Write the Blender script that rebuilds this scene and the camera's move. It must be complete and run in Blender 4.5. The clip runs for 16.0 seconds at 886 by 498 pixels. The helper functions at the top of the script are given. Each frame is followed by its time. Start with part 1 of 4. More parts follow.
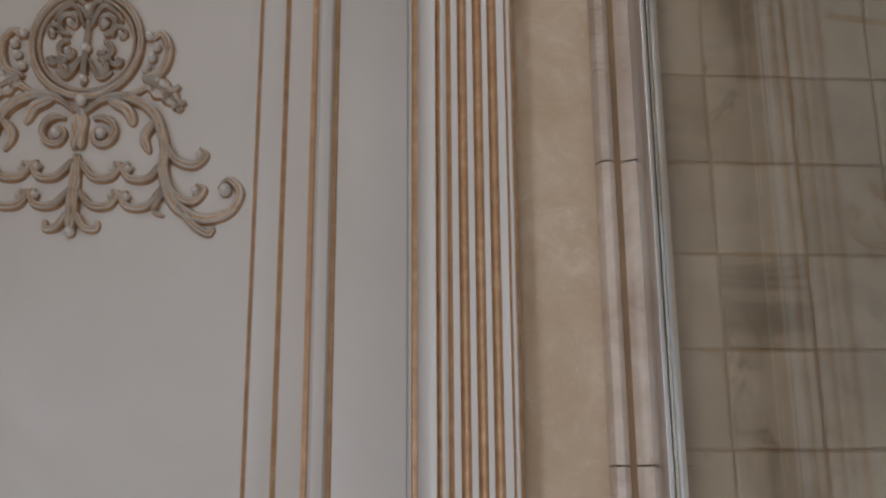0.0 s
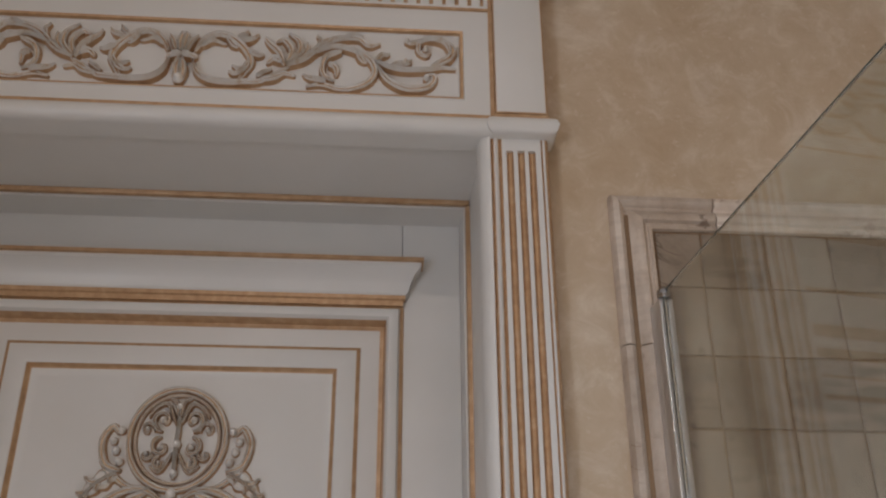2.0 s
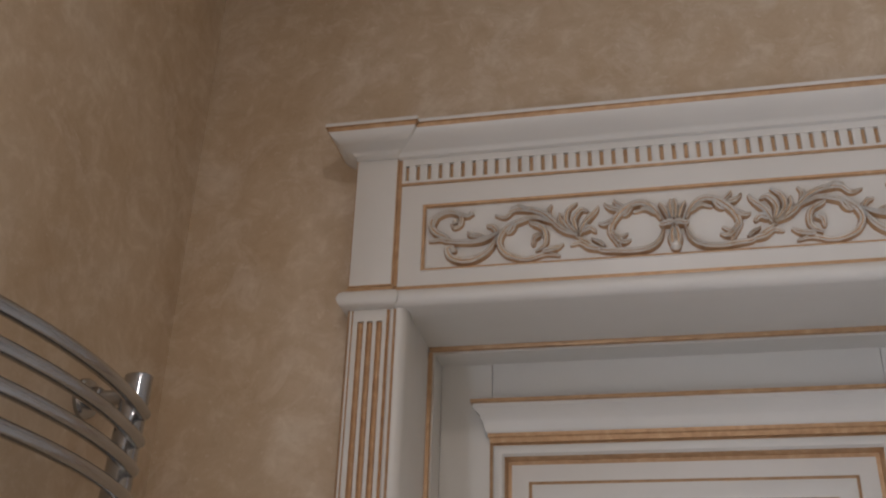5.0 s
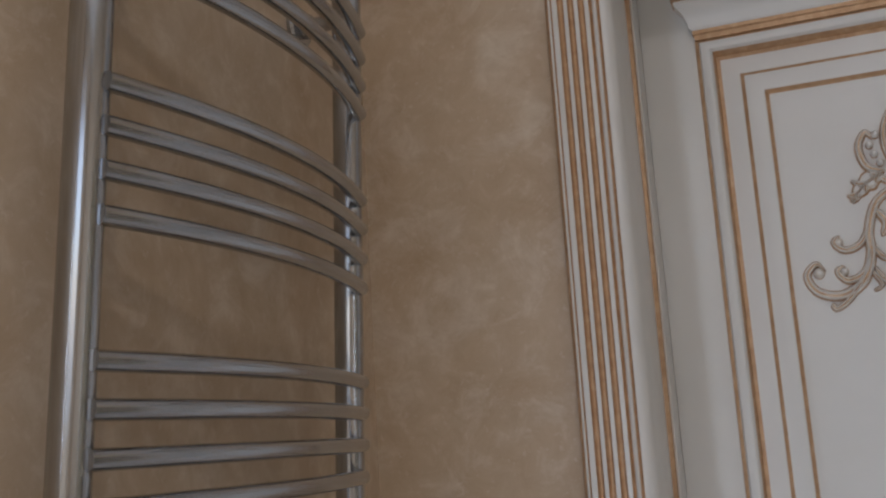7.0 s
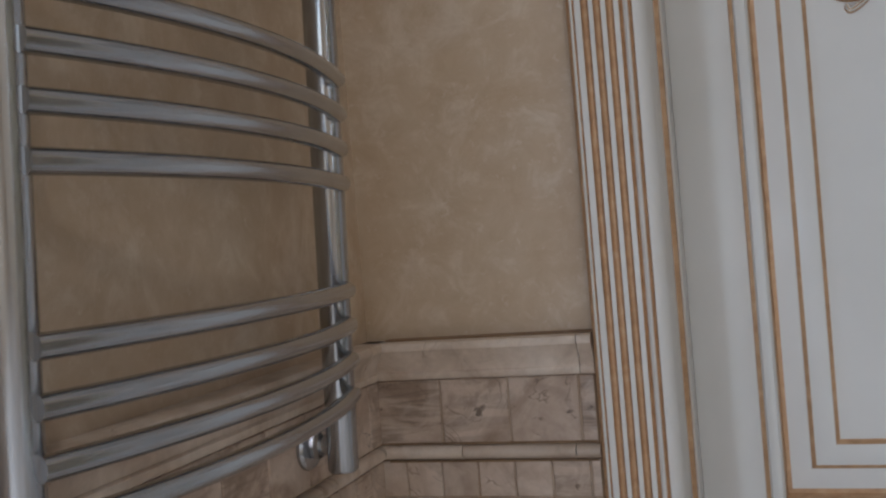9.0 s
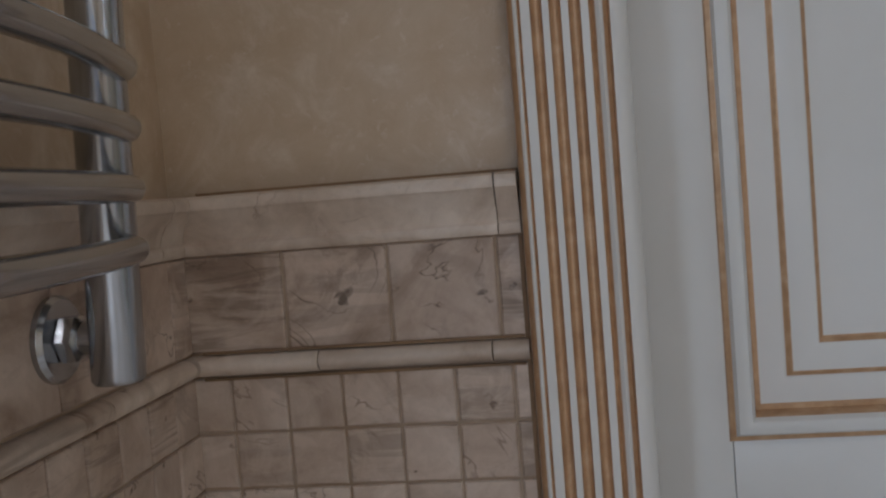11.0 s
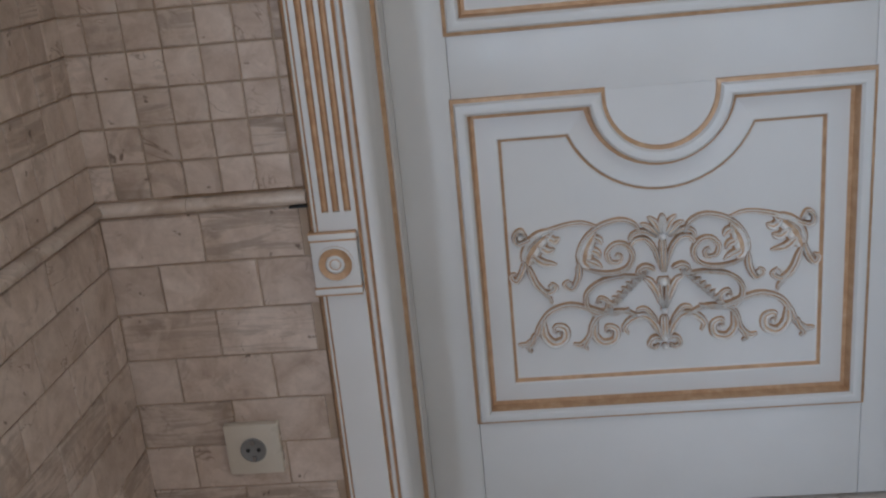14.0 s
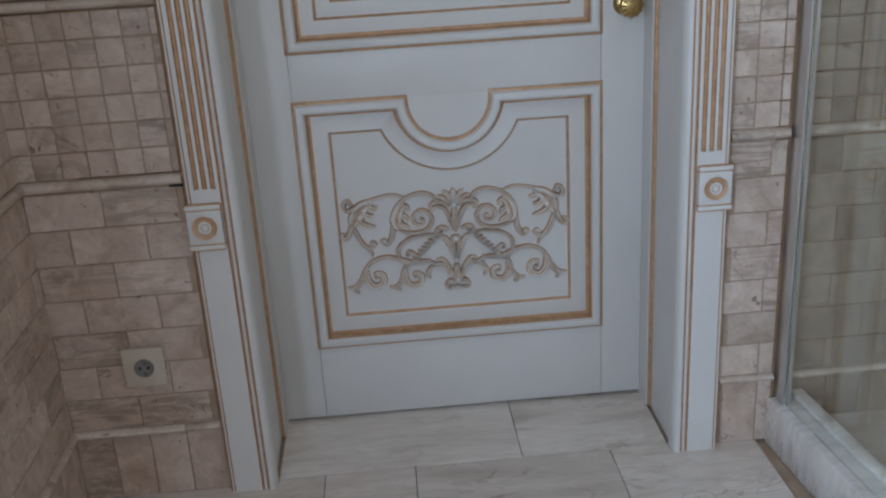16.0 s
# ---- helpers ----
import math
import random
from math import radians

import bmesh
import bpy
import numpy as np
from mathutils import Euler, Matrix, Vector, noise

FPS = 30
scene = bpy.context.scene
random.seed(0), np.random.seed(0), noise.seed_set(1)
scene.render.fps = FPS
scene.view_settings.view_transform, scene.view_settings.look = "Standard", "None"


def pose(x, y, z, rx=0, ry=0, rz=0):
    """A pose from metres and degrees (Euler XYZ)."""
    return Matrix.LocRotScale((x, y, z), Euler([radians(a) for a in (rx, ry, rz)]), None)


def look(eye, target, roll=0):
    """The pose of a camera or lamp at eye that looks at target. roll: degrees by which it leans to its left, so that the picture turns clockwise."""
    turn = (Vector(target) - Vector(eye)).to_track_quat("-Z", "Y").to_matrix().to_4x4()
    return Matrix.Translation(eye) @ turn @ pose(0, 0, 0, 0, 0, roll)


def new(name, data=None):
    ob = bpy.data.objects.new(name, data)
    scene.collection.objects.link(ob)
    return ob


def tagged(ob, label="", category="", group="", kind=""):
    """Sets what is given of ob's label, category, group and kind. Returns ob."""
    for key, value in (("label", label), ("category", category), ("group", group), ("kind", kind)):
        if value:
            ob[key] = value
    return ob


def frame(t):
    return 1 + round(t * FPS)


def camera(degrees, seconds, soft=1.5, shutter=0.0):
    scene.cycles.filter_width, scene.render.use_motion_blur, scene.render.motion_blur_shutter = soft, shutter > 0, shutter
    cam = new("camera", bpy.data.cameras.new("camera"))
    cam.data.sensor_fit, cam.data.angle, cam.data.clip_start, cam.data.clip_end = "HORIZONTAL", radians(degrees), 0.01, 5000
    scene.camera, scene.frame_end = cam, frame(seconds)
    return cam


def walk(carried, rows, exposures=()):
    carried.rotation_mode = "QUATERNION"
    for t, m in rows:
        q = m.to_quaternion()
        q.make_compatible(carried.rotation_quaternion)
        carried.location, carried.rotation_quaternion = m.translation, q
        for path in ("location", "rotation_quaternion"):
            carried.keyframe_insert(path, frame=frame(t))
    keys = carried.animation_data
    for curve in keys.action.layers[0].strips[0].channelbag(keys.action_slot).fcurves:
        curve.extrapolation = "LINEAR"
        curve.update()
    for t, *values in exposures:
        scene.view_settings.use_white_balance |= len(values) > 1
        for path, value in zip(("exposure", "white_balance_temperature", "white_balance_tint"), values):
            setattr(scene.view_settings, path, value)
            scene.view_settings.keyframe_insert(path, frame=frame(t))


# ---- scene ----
cam = camera(48.6, 16.0, 2.2)
PATH = [
    (0, (0.3715, -0.905, 1.2315), (0.513, 1.027, 1.7245), -0.4),
    (0.5, (0.2935, -0.979, 1.286), (0.5685, 0.906, 1.8925), -1.1),
    (1, (0.269, -1.012, 1.313), (0.52, 0.8295, 2.0495), -1.0),
    (1.5, (0.2645, -1.0685, 1.3685), (0.442, 0.7505, 2.178), -0.4),
    (2, (0.2745, -1.1335, 1.4125), (0.4175, 0.65, 2.3045), -0.3),
    (2.5, (0.2835, -1.1955, 1.469), (0.364, 0.5725, 2.3975), 0.15),
    (3, (0.2735, -1.233, 1.5135), (0.3165, 0.509, 2.493), 0.25),
    (3.2, (0.2705, -1.2395, 1.524), (0.282, 0.4915, 2.525), 0.55),
    (5.3, (-0.102, -1.383, 1.545), (-0.562, 0.369, 2.394), 1.4),
    (5.5, (-0.117, -1.392, 1.531), (-0.628, 0.375, 2.317), 0.9),
    (6, (-0.141, -1.385, 1.481), (-0.739, 0.423, 2.093), -0.7),
    (6.5, (-0.175, -1.356, 1.441), (-0.82, 0.47, 1.941), -2.1),
    (7, (-0.2056, -1.3222, 1.3849), (-0.8831, 0.5198, 1.7699), -3.33),
    (7.5, (-0.224, -1.3055, 1.364), (-0.898, 0.562, 1.6005), -4.05),
    (8, (-0.2385, -1.301, 1.314), (-0.914, 0.577, 1.4405), -3.95),
    (10.3, (-0.419, -0.938, 1.233), (-0.837, 1.015, 1.138), -4.6),
    (10.5, (-0.436, -0.891, 1.21), (-0.807, 1.073, 1.132), -4.2),
    (11, (-0.463, -0.796, 1.135), (-0.749, 1.18, 1.015), -4.6),
    (11.5, (-0.457, -0.76, 1.046), (-0.727, 1.197, 0.736), -4.9),
    (12, (-0.451, -0.764, 0.982), (-0.709, 1.168, 0.537), -5.1),
    (12.5, (-0.411, -0.825, 0.979), (-0.548, 1.1, 0.453), -4.8),
    (13, (-0.345, -0.961, 0.988), (-0.514, 0.956, 0.445), -5.5),
    (13.5, (-0.279, -1.107, 0.999), (-0.521, 0.789, 0.408), -6.3),
    (14, (-0.232, -1.258, 1.003), (-0.387, 0.637, 0.383), -5.5),
    (14.5, (-0.235, -1.443, 1.018), (-0.246, 0.446, 0.361), -3.9),
    (15, (-0.195, -1.587, 1.063), (-0.146, 0.272, 0.326), -3.7),
    (15.5, (-0.167, -1.675, 1.103), (-0.061, 0.17, 0.338), -3.4),
    (16, (-0.133, -1.751, 1.17), (-0.037, 0.115, 0.457), -3.5),
]
EXPOSURES = [(0, -0.60, 6150, 17), (1.5, -0.52, 6250, 18), (3, -0.33, 6250, 17), (5.5, -0.29, 6000, 17), (6.5, -0.30, 5790, 15), (8, -0.03, 5510, 12), (11, -0.42, 5430, 11), (12.5, -0.32, 5430, 11), (13.5, -0.18, 5380, 11), (14.5, -0.06, 5280, 11), (15.5, -0.15, 5220, 10), (16, -0.34, 5200, 9)]
walk(cam, [(t, look(eye, target, roll)) for t, eye, target, roll in PATH], EXPOSURES)

# ---- world and light ----
world = bpy.data.worlds.new("world")
scene.world = world
world.use_nodes = True
wn = world.node_tree
sky = wn.nodes.new("ShaderNodeTexSky")
sky.sky_type, sky.sun_disc, sky.sun_elevation, sky.sun_rotation = "NISHITA", False, radians(38), radians(160)
wn.links.new(sky.outputs[0], wn.nodes["Background"].inputs[0])
wn.nodes["Background"].inputs[1].default_value = 0.1

sun = new("sun", bpy.data.lights.new("sun", "SUN"))
sun.data.energy, sun.data.angle, sun.data.color = 1.0, radians(10), (1, 0.95, 0.88)
sun.matrix_world = look((3, 4, 8), (0, 0, 0))

# weak fill light, set in an added opening in the back wall
WX0, WX1, WZ0, WZ1, BACK = -0.72, 0.45, 0.90, 2.40, -2.9
back_fill = new("window_light", bpy.data.lights.new("window_light", "AREA"))
back_fill.data.shape, back_fill.data.size, back_fill.data.size_y = "RECTANGLE", WX1 - WX0 - 0.1, WZ1 - WZ0 - 0.1
back_fill.data.energy, back_fill.data.color = 3.5, (0.86, 0.94, 1.0)
back_fill.matrix_world = pose((WX0 + WX1) / 2, BACK - 0.06, (WZ0 + WZ1) / 2, 90, 0, 0)

# a second window stands in the west wall
EY0, EY1, EZ0, EZ1 = -2.5, -1.6, 0.4, 1.8
sidelight = new("side_window_light", bpy.data.lights.new("side_window_light", "AREA"))
sidelight.data.shape, sidelight.data.size, sidelight.data.size_y = "RECTANGLE", EY1 - EY0 - 0.1, EZ1 - EZ0 - 0.1
sidelight.data.energy, sidelight.data.color = 40.0, (0.82, 0.92, 1.0)
sidelight.matrix_world = pose(-0.885, (EY0 + EY1) / 2, (EZ0 + EZ1) / 2, 90, 0, -90)

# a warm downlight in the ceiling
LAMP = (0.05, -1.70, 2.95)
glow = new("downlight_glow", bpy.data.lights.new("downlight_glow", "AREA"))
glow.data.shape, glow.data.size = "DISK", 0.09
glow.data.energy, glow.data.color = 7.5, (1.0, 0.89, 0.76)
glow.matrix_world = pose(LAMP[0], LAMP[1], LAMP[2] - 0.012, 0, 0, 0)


# ---- materials ----
def material(name, rough=0.5, metal=0.0, spec=0.5):
    m = bpy.data.materials.new(name)
    m.use_nodes = True
    b = m.node_tree.nodes["Principled BSDF"]
    b.inputs["Roughness"].default_value, b.inputs["Metallic"].default_value = rough, metal
    b.inputs["Specular IOR Level"].default_value = spec
    return m, m.node_tree, b


def node(tree, kind, **values):
    n = tree.nodes.new(kind)
    for key, value in values.items():
        n.inputs[key].default_value = value
    return n


def coords(tree, scale=(1, 1, 1), offset=True):
    """World-sized coordinates, moved by a random step for each object."""
    g = tree.nodes.new("ShaderNodeNewGeometry")
    mp = node(tree, "ShaderNodeMapping", Scale=scale)
    tree.links.new(g.outputs["Position"], mp.inputs["Vector"])
    if offset:
        o = tree.nodes.new("ShaderNodeObjectInfo")
        s = tree.nodes.new("ShaderNodeMath")
        s.operation = "MULTIPLY"
        s.inputs[1].default_value = 37.0
        tree.links.new(o.outputs["Random"], s.inputs[0])
        tree.links.new(s.outputs[0], mp.inputs["Location"])
    return mp.outputs[0]


def noise_of(tree, vec, scale, detail=4.0, rough=0.6, distort=0.0):
    n = node(tree, "ShaderNodeTexNoise", Scale=scale, Detail=detail, Roughness=rough, Distortion=distort)
    tree.links.new(vec, n.inputs["Vector"])
    return n.outputs["Fac"]


def ramp(tree, fac, *stops):
    r = tree.nodes.new("ShaderNodeValToRGB")
    while len(r.color_ramp.elements) < len(stops):
        r.color_ramp.elements.new(0.5)
    for e, (p, c) in zip(r.color_ramp.elements, stops):
        e.position, e.color = p, (*c, 1)
    tree.links.new(fac, r.inputs[0])
    return r.outputs[0]


def mix(tree, fac, a, b, how="MIX"):
    m = tree.nodes.new("ShaderNodeMix")
    m.data_type, m.blend_type = "RGBA", how
    for sock, v in ((m.inputs[0], fac), (m.inputs[6], a), (m.inputs[7], b)):
        if isinstance(v, (int, float)):
            sock.default_value = v
        elif isinstance(v, tuple):
            sock.default_value = (*v, 1)
        else:
            tree.links.new(v, sock)
    return m.outputs[2]


def bump(tree, bsdf, fac, strength, distance):
    b = node(tree, "ShaderNodeBump", Strength=strength, Distance=distance)
    tree.links.new(fac, b.inputs["Height"])
    tree.links.new(b.outputs[0], bsdf.inputs["Normal"])


def paint(name, colour, dark, rough=0.36):
    m, t, b = material(name, rough)
    v = coords(t, offset=False)
    c = ramp(t, noise_of(t, v, 5.0, 5), (0.3, dark), (0.65, colour))
    t.links.new(c, b.inputs["Base Color"])
    bump(t, b, noise_of(t, v, 260.0, 3), 0.08, 0.001)
    r = ramp(t, noise_of(t, v, 14.0), (0.3, (rough - 0.06,) * 3), (0.7, (rough + 0.12,) * 3))
    t.links.new(r, b.inputs["Roughness"])
    return m


WHITE = paint("ivory_enamel", (0.70, 0.675, 0.635), (0.66, 0.635, 0.59))
m, t, b = material("gold_patina", 0.42, 0.25)
v = coords(t, offset=False)
c = ramp(t, noise_of(t, v, 60.0, 4), (0.25, (0.40, 0.235, 0.12)), (0.55, (0.52, 0.325, 0.175)), (0.85, (0.64, 0.45, 0.285)))
t.links.new(c, b.inputs["Base Color"])
bump(t, b, noise_of(t, v, 180.0), 0.15, 0.001)
GOLD = m

m, t, b = material("shadowed_patina", 0.5, 0.1)
v = coords(t, offset=False)
c = ramp(t, noise_of(t, v, 60.0, 4), (0.30, (0.40, 0.24, 0.13)), (0.50, (0.54, 0.365, 0.22)), (0.75, (0.66, 0.53, 0.39)))
t.links.new(c, b.inputs["Base Color"])
FLANK = m

# cream enamel of the carvings, with patina rubbed into it
m, t, b = material("cream_enamel", 0.4)
v = coords(t, offset=False)
c = ramp(t, noise_of(t, v, 75.0, 4), (0.30, (0.62, 0.50, 0.37)), (0.42, (0.72, 0.67, 0.60)), (0.58, (0.76, 0.73, 0.685)))
t.links.new(c, b.inputs["Base Color"])
CREAM = m

m, t, b = material("decorative_plaster", 0.5)
v = coords(t, offset=False)
broad = noise_of(t, v, 4.5, 6, 0.58, 0.6)
fine = noise_of(t, v, 21.0, 7, 0.66, 0.5)
c1 = ramp(t, broad, (0.30, (0.448, 0.319, 0.196)), (0.5, (0.56, 0.431, 0.297)), (0.70, (0.65, 0.532, 0.398)))
c2 = ramp(t, fine, (0.34, (0.47, 0.342, 0.213)), (0.54, (0.56, 0.437, 0.302)), (0.72, (0.739, 0.644, 0.515)))
col = mix(t, 0.55, c1, c2)
# pale trowelled veils and fine flecks over the ground coat
veil = ramp(t, noise_of(t, v, 10.0, 8, 0.72, 0.7), (0.52, (0, 0, 0)), (0.68, (0.42,) * 3))
col = mix(t, veil, col, (0.762, 0.672, 0.56))
fleck = ramp(t, noise_of(t, v, 75.0, 5, 0.7, 0.4), (0.60, (0, 0, 0)), (0.74, (0.42,) * 3))
col = mix(t, fleck, col, (0.784, 0.706, 0.605))
t.links.new(col, b.inputs["Base Color"])
t.links.new(ramp(t, fine, (0.35, (0.52,) * 3), (0.75, (0.34,) * 3)), b.inputs["Roughness"])
bump(t, b, fine, 0.10, 0.003)
PLASTER = m


def stone(name, light, mid, dark, rust, scale=1.0, rough=0.45, stretch=(1, 1, 1), spots=True):
    """Honed travertine: soft clouds, sparse rusty veins, small chips; some pieces are banded."""
    m, t, b = material(name, rough)
    v = coords(t, stretch)
    o = t.nodes.new("ShaderNodeObjectInfo")

    def spread(factor):
        a, f = t.nodes.new("ShaderNodeMath"), t.nodes.new("ShaderNodeMath")
        a.operation, f.operation = "MULTIPLY", "FRACT"
        a.inputs[1].default_value = factor
        t.links.new(o.outputs["Random"], a.inputs[0])
        t.links.new(a.outputs[0], f.inputs[0])
        return f.outputs[0]

    base = ramp(t, noise_of(t, v, 11.0 * scale, 7, 0.6, 1.1), (0.30, dark), (0.46, mid), (0.60, light), (0.72, tuple(min(1, 1.06 * k) for k in light)))
    grain = ramp(t, noise_of(t, v, 60.0 * scale, 6, 0.7, 0.6), (0.32, (0.90, 0.885, 0.87)), (0.62, (1.04, 1.04, 1.04)))
    col = mix(t, 1.0, base, grain, "MULTIPLY")
    crack = ramp(t, noise_of(t, v, 9.0 * scale, 4, 0.55, 1.4), (0.488, (0, 0, 0)), (0.5, (1, 1, 1)), (0.512, (0, 0, 0)))
    where = ramp(t, noise_of(t, v, 13.0 * scale, 3, 0.5, 0.5), (0.53, (0, 0, 0)), (0.63, (0.8,) * 3))
    col = mix(t, mix(t, 1.0, crack, where, "MULTIPLY"), col, rust)
    if spots:
        # bands that run another way on each piece
        turn = t.nodes.new("ShaderNodeCombineXYZ")
        angle = t.nodes.new("ShaderNodeMath")
        angle.operation = "MULTIPLY"
        angle.inputs[1].default_value = 40.0
        t.links.new(o.outputs["Random"], angle.inputs[0])
        t.links.new(angle.outputs[0], turn.inputs[1])
        t.links.new(angle.outputs[0], turn.inputs[0])
        spin = node(t, "ShaderNodeMapping", Scale=(7.0, 7.0, 62.0))
        t.links.new(v, spin.inputs["Vector"])
        t.links.new(turn.outputs[0], spin.inputs["Rotation"])
        band = ramp(t, noise_of(t, spin.outputs[0], 1.0 * scale, 4, 0.6, 1.0), (0.46, (0, 0, 0)), (0.58, (1, 1, 1)))
        banded = ramp(t, spread(7.31), (0.66, (0, 0, 0)), (0.76, (0.32,) * 3), (0.97, (0.75,) * 3))
        col = mix(t, mix(t, 1.0, band, banded, "MULTIPLY"), col, tuple(0.62 * k for k in dark))
        # clouded corners on others
        cloud = ramp(t, noise_of(t, v, 14.0 * scale, 6, 0.62, 1.6), (0.53, (0, 0, 0)), (0.62, (1, 1, 1)))
        clouded = ramp(t, spread(3.77), (0.45, (0.04,) * 3), (0.75, (0.30,) * 3), (1.0, (0.62,) * 3))
        col = mix(t, mix(t, 1.0, cloud, clouded, "MULTIPLY"), col, tuple(0.70 * k for k in dark))
        chip = ramp(t, noise_of(t, v, 46.0 * scale, 3, 0.5, 0.3), (0.70, (0, 0, 0)), (0.74, (0.8,) * 3))
        col = mix(t, chip, col, tuple(0.7 * k for k in rust))
        chalk = ramp(t, noise_of(t, v, 17.0 * scale, 6, 0.6, 1.2), (0.57, (0, 0, 0)), (0.66, (0.45,) * 3))
        col = mix(t, chalk, col, tuple(min(1, 1.12 * k) for k in light))
    tone = ramp(t, o.outputs["Random"], (0.0, (0.80, 0.775, 0.75)), (0.2, (0.92, 0.90, 0.88)), (0.7, (1.0, 0.985, 0.97)), (1.0, (1.10, 1.10, 1.10)))
    col = mix(t, 1.0, col, tone, "MULTIPLY")
    t.links.new(col, b.inputs["Base Color"])
    t.links.new(ramp(t, noise_of(t, v, 30.0 * scale, 4), (0.3, (rough + 0.1,) * 3), (0.7, (rough - 0.06,) * 3)), b.inputs["Roughness"])
    bump(t, b, noise_of(t, v, 90.0 * scale, 6, 0.7), 0.12, 0.002)
    return m


TILE = stone("tumbled_travertine", (0.614, 0.512, 0.423), (0.525, 0.42, 0.335), (0.409, 0.313, 0.237), (0.186, 0.121, 0.0791))
TRIM = stone("travertine_moulding", (0.66, 0.57, 0.48), (0.58, 0.48, 0.385), (0.45, 0.355, 0.275), (0.32, 0.22, 0.15), 0.8, 0.38)
# darker copy of the travertine: the enclosed shower's dimness is put into its colour
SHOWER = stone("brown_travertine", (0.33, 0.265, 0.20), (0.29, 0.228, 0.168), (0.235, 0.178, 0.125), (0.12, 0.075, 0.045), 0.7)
MARBLE = stone("pale_floor_stone", (0.74, 0.68, 0.61), (0.68, 0.615, 0.54), (0.52, 0.455, 0.385), (0.41, 0.34, 0.275), 0.42, 0.22, (0.5, 2.2, 1.0), False)
CURB = stone("white_curb_stone", (0.86, 0.84, 0.81), (0.78, 0.75, 0.71), (0.66, 0.62, 0.57), (0.50, 0.43, 0.36), 0.5, 0.25, (0.6, 3.0, 1.0), False)
STAINED = stone("stained_travertine", (0.58, 0.475, 0.39), (0.47, 0.365, 0.285), (0.31, 0.225, 0.165), (0.11, 0.07, 0.045), 0.9)
GRIME = paint("brown_grout", (0.30, 0.19, 0.10), (0.17, 0.105, 0.06), 0.8)
EDGE = material("polished_glass_edge", 0.1)[0]
EDGE.node_tree.nodes["Principled BSDF"].inputs["Base Color"].default_value = (0.03, 0.06, 0.05, 1)
m, t, b = material("grout", 0.8)
v = coords(t, offset=False)
t.links.new(ramp(t, noise_of(t, v, 20.0, 5), (0.3, (0.34, 0.245, 0.165)), (0.7, (0.45, 0.35, 0.255))), b.inputs["Base Color"])
GROUT = m


def metal(name, colour, rough):
    m, t, b = material(name, rough, 1.0)
    v = coords(t, offset=False)
    t.links.new(ramp(t, noise_of(t, v, 9.0), (0.3, tuple(0.9 * k for k in colour)), (0.7, colour)), b.inputs["Base Color"])
    t.links.new(ramp(t, noise_of(t, v, 40.0), (0.3, (rough,) * 3), (0.8, (rough + 0.08,) * 3)), b.inputs["Roughness"])
    return m


CHROME = metal("chrome", (0.46, 0.47, 0.49), 0.14)
BRASS = metal("aged_brass", (0.48, 0.34, 0.13), 0.25)
BLACK = material("black_rubber", 0.6)[0]
BLACK.node_tree.nodes["Principled BSDF"].inputs["Base Color"].default_value = (0.02, 0.02, 0.02, 1)
SILVER = metal("satin_aluminium", (0.74, 0.75, 0.77), 0.30)
PLASTIC = paint("ivory_plastic", (0.62, 0.56, 0.46), (0.50, 0.43, 0.33), 0.3)
GREY = paint("grey_plastic", (0.24, 0.23, 0.21), (0.18, 0.17, 0.155), 0.4)
CEIL = paint("ceiling_paint", (0.78, 0.76, 0.72), (0.74, 0.72, 0.68), 0.7)
m, t, b = material("clear_glass", 0.0)
b.inputs["Transmission Weight"].default_value, b.inputs["IOR"].default_value = 1.0, 1.5
b.inputs["Base Color"].default_value = (0.76, 0.785, 0.745, 1)
GLASS = m


# ---- building helpers ----
def part(name, bm, mats, parent=None, label="", smooth=None):
    """Links a bmesh as one mesh object, under a thing or a part."""
    me = bpy.data.meshes.new(name)
    bmesh.ops.recalc_face_normals(bm, faces=bm.faces)
    bm.to_mesh(me)
    bm.free()
    for mt in (mats if isinstance(mats, (list, tuple)) else [mats]):
        me.materials.append(mt)
    if smooth is not None:
        me.shade_smooth()
        me.set_sharp_from_angle(angle=radians(smooth))
    ob = new(name, me)
    ob.parent = parent
    if label:
        ob["label"] = label
    return ob


def empty(name, place=(0, 0, 0), **tags):
    ob = new(name)
    ob.empty_display_size = 0.05
    ob.location = place
    return tagged(ob, **tags)


def box(bm, x0, x1, y0, y1, z0, z1, bevel=0.0, mat=0):
    vs = [bm.verts.new(p) for p in ((x0, y0, z0), (x1, y0, z0), (x1, y1, z0), (x0, y1, z0), (x0, y0, z1), (x1, y0, z1), (x1, y1, z1), (x0, y1, z1))]
    fs = [bm.faces.new([vs[i] for i in f]) for f in ((0, 1, 5, 4), (1, 2, 6, 5), (2, 3, 7, 6), (3, 0, 4, 7), (4, 5, 6, 7), (3, 2, 1, 0))]
    for f in fs:
        f.material_index = mat
    if bevel:
        bmesh.ops.bevel(bm, geom=list({e for f in fs for e in f.edges}), offset=bevel, segments=2, profile=0.5, affect="EDGES")
    return bm


def boxed(name, x0, x1, y0, y1, z0, z1, mat, parent=None, bevel=0.0, label=""):
    return part(name, box(bmesh.new(), x0, x1, y0, y1, z0, z1, bevel), mat, parent, label, 40 if bevel else None)


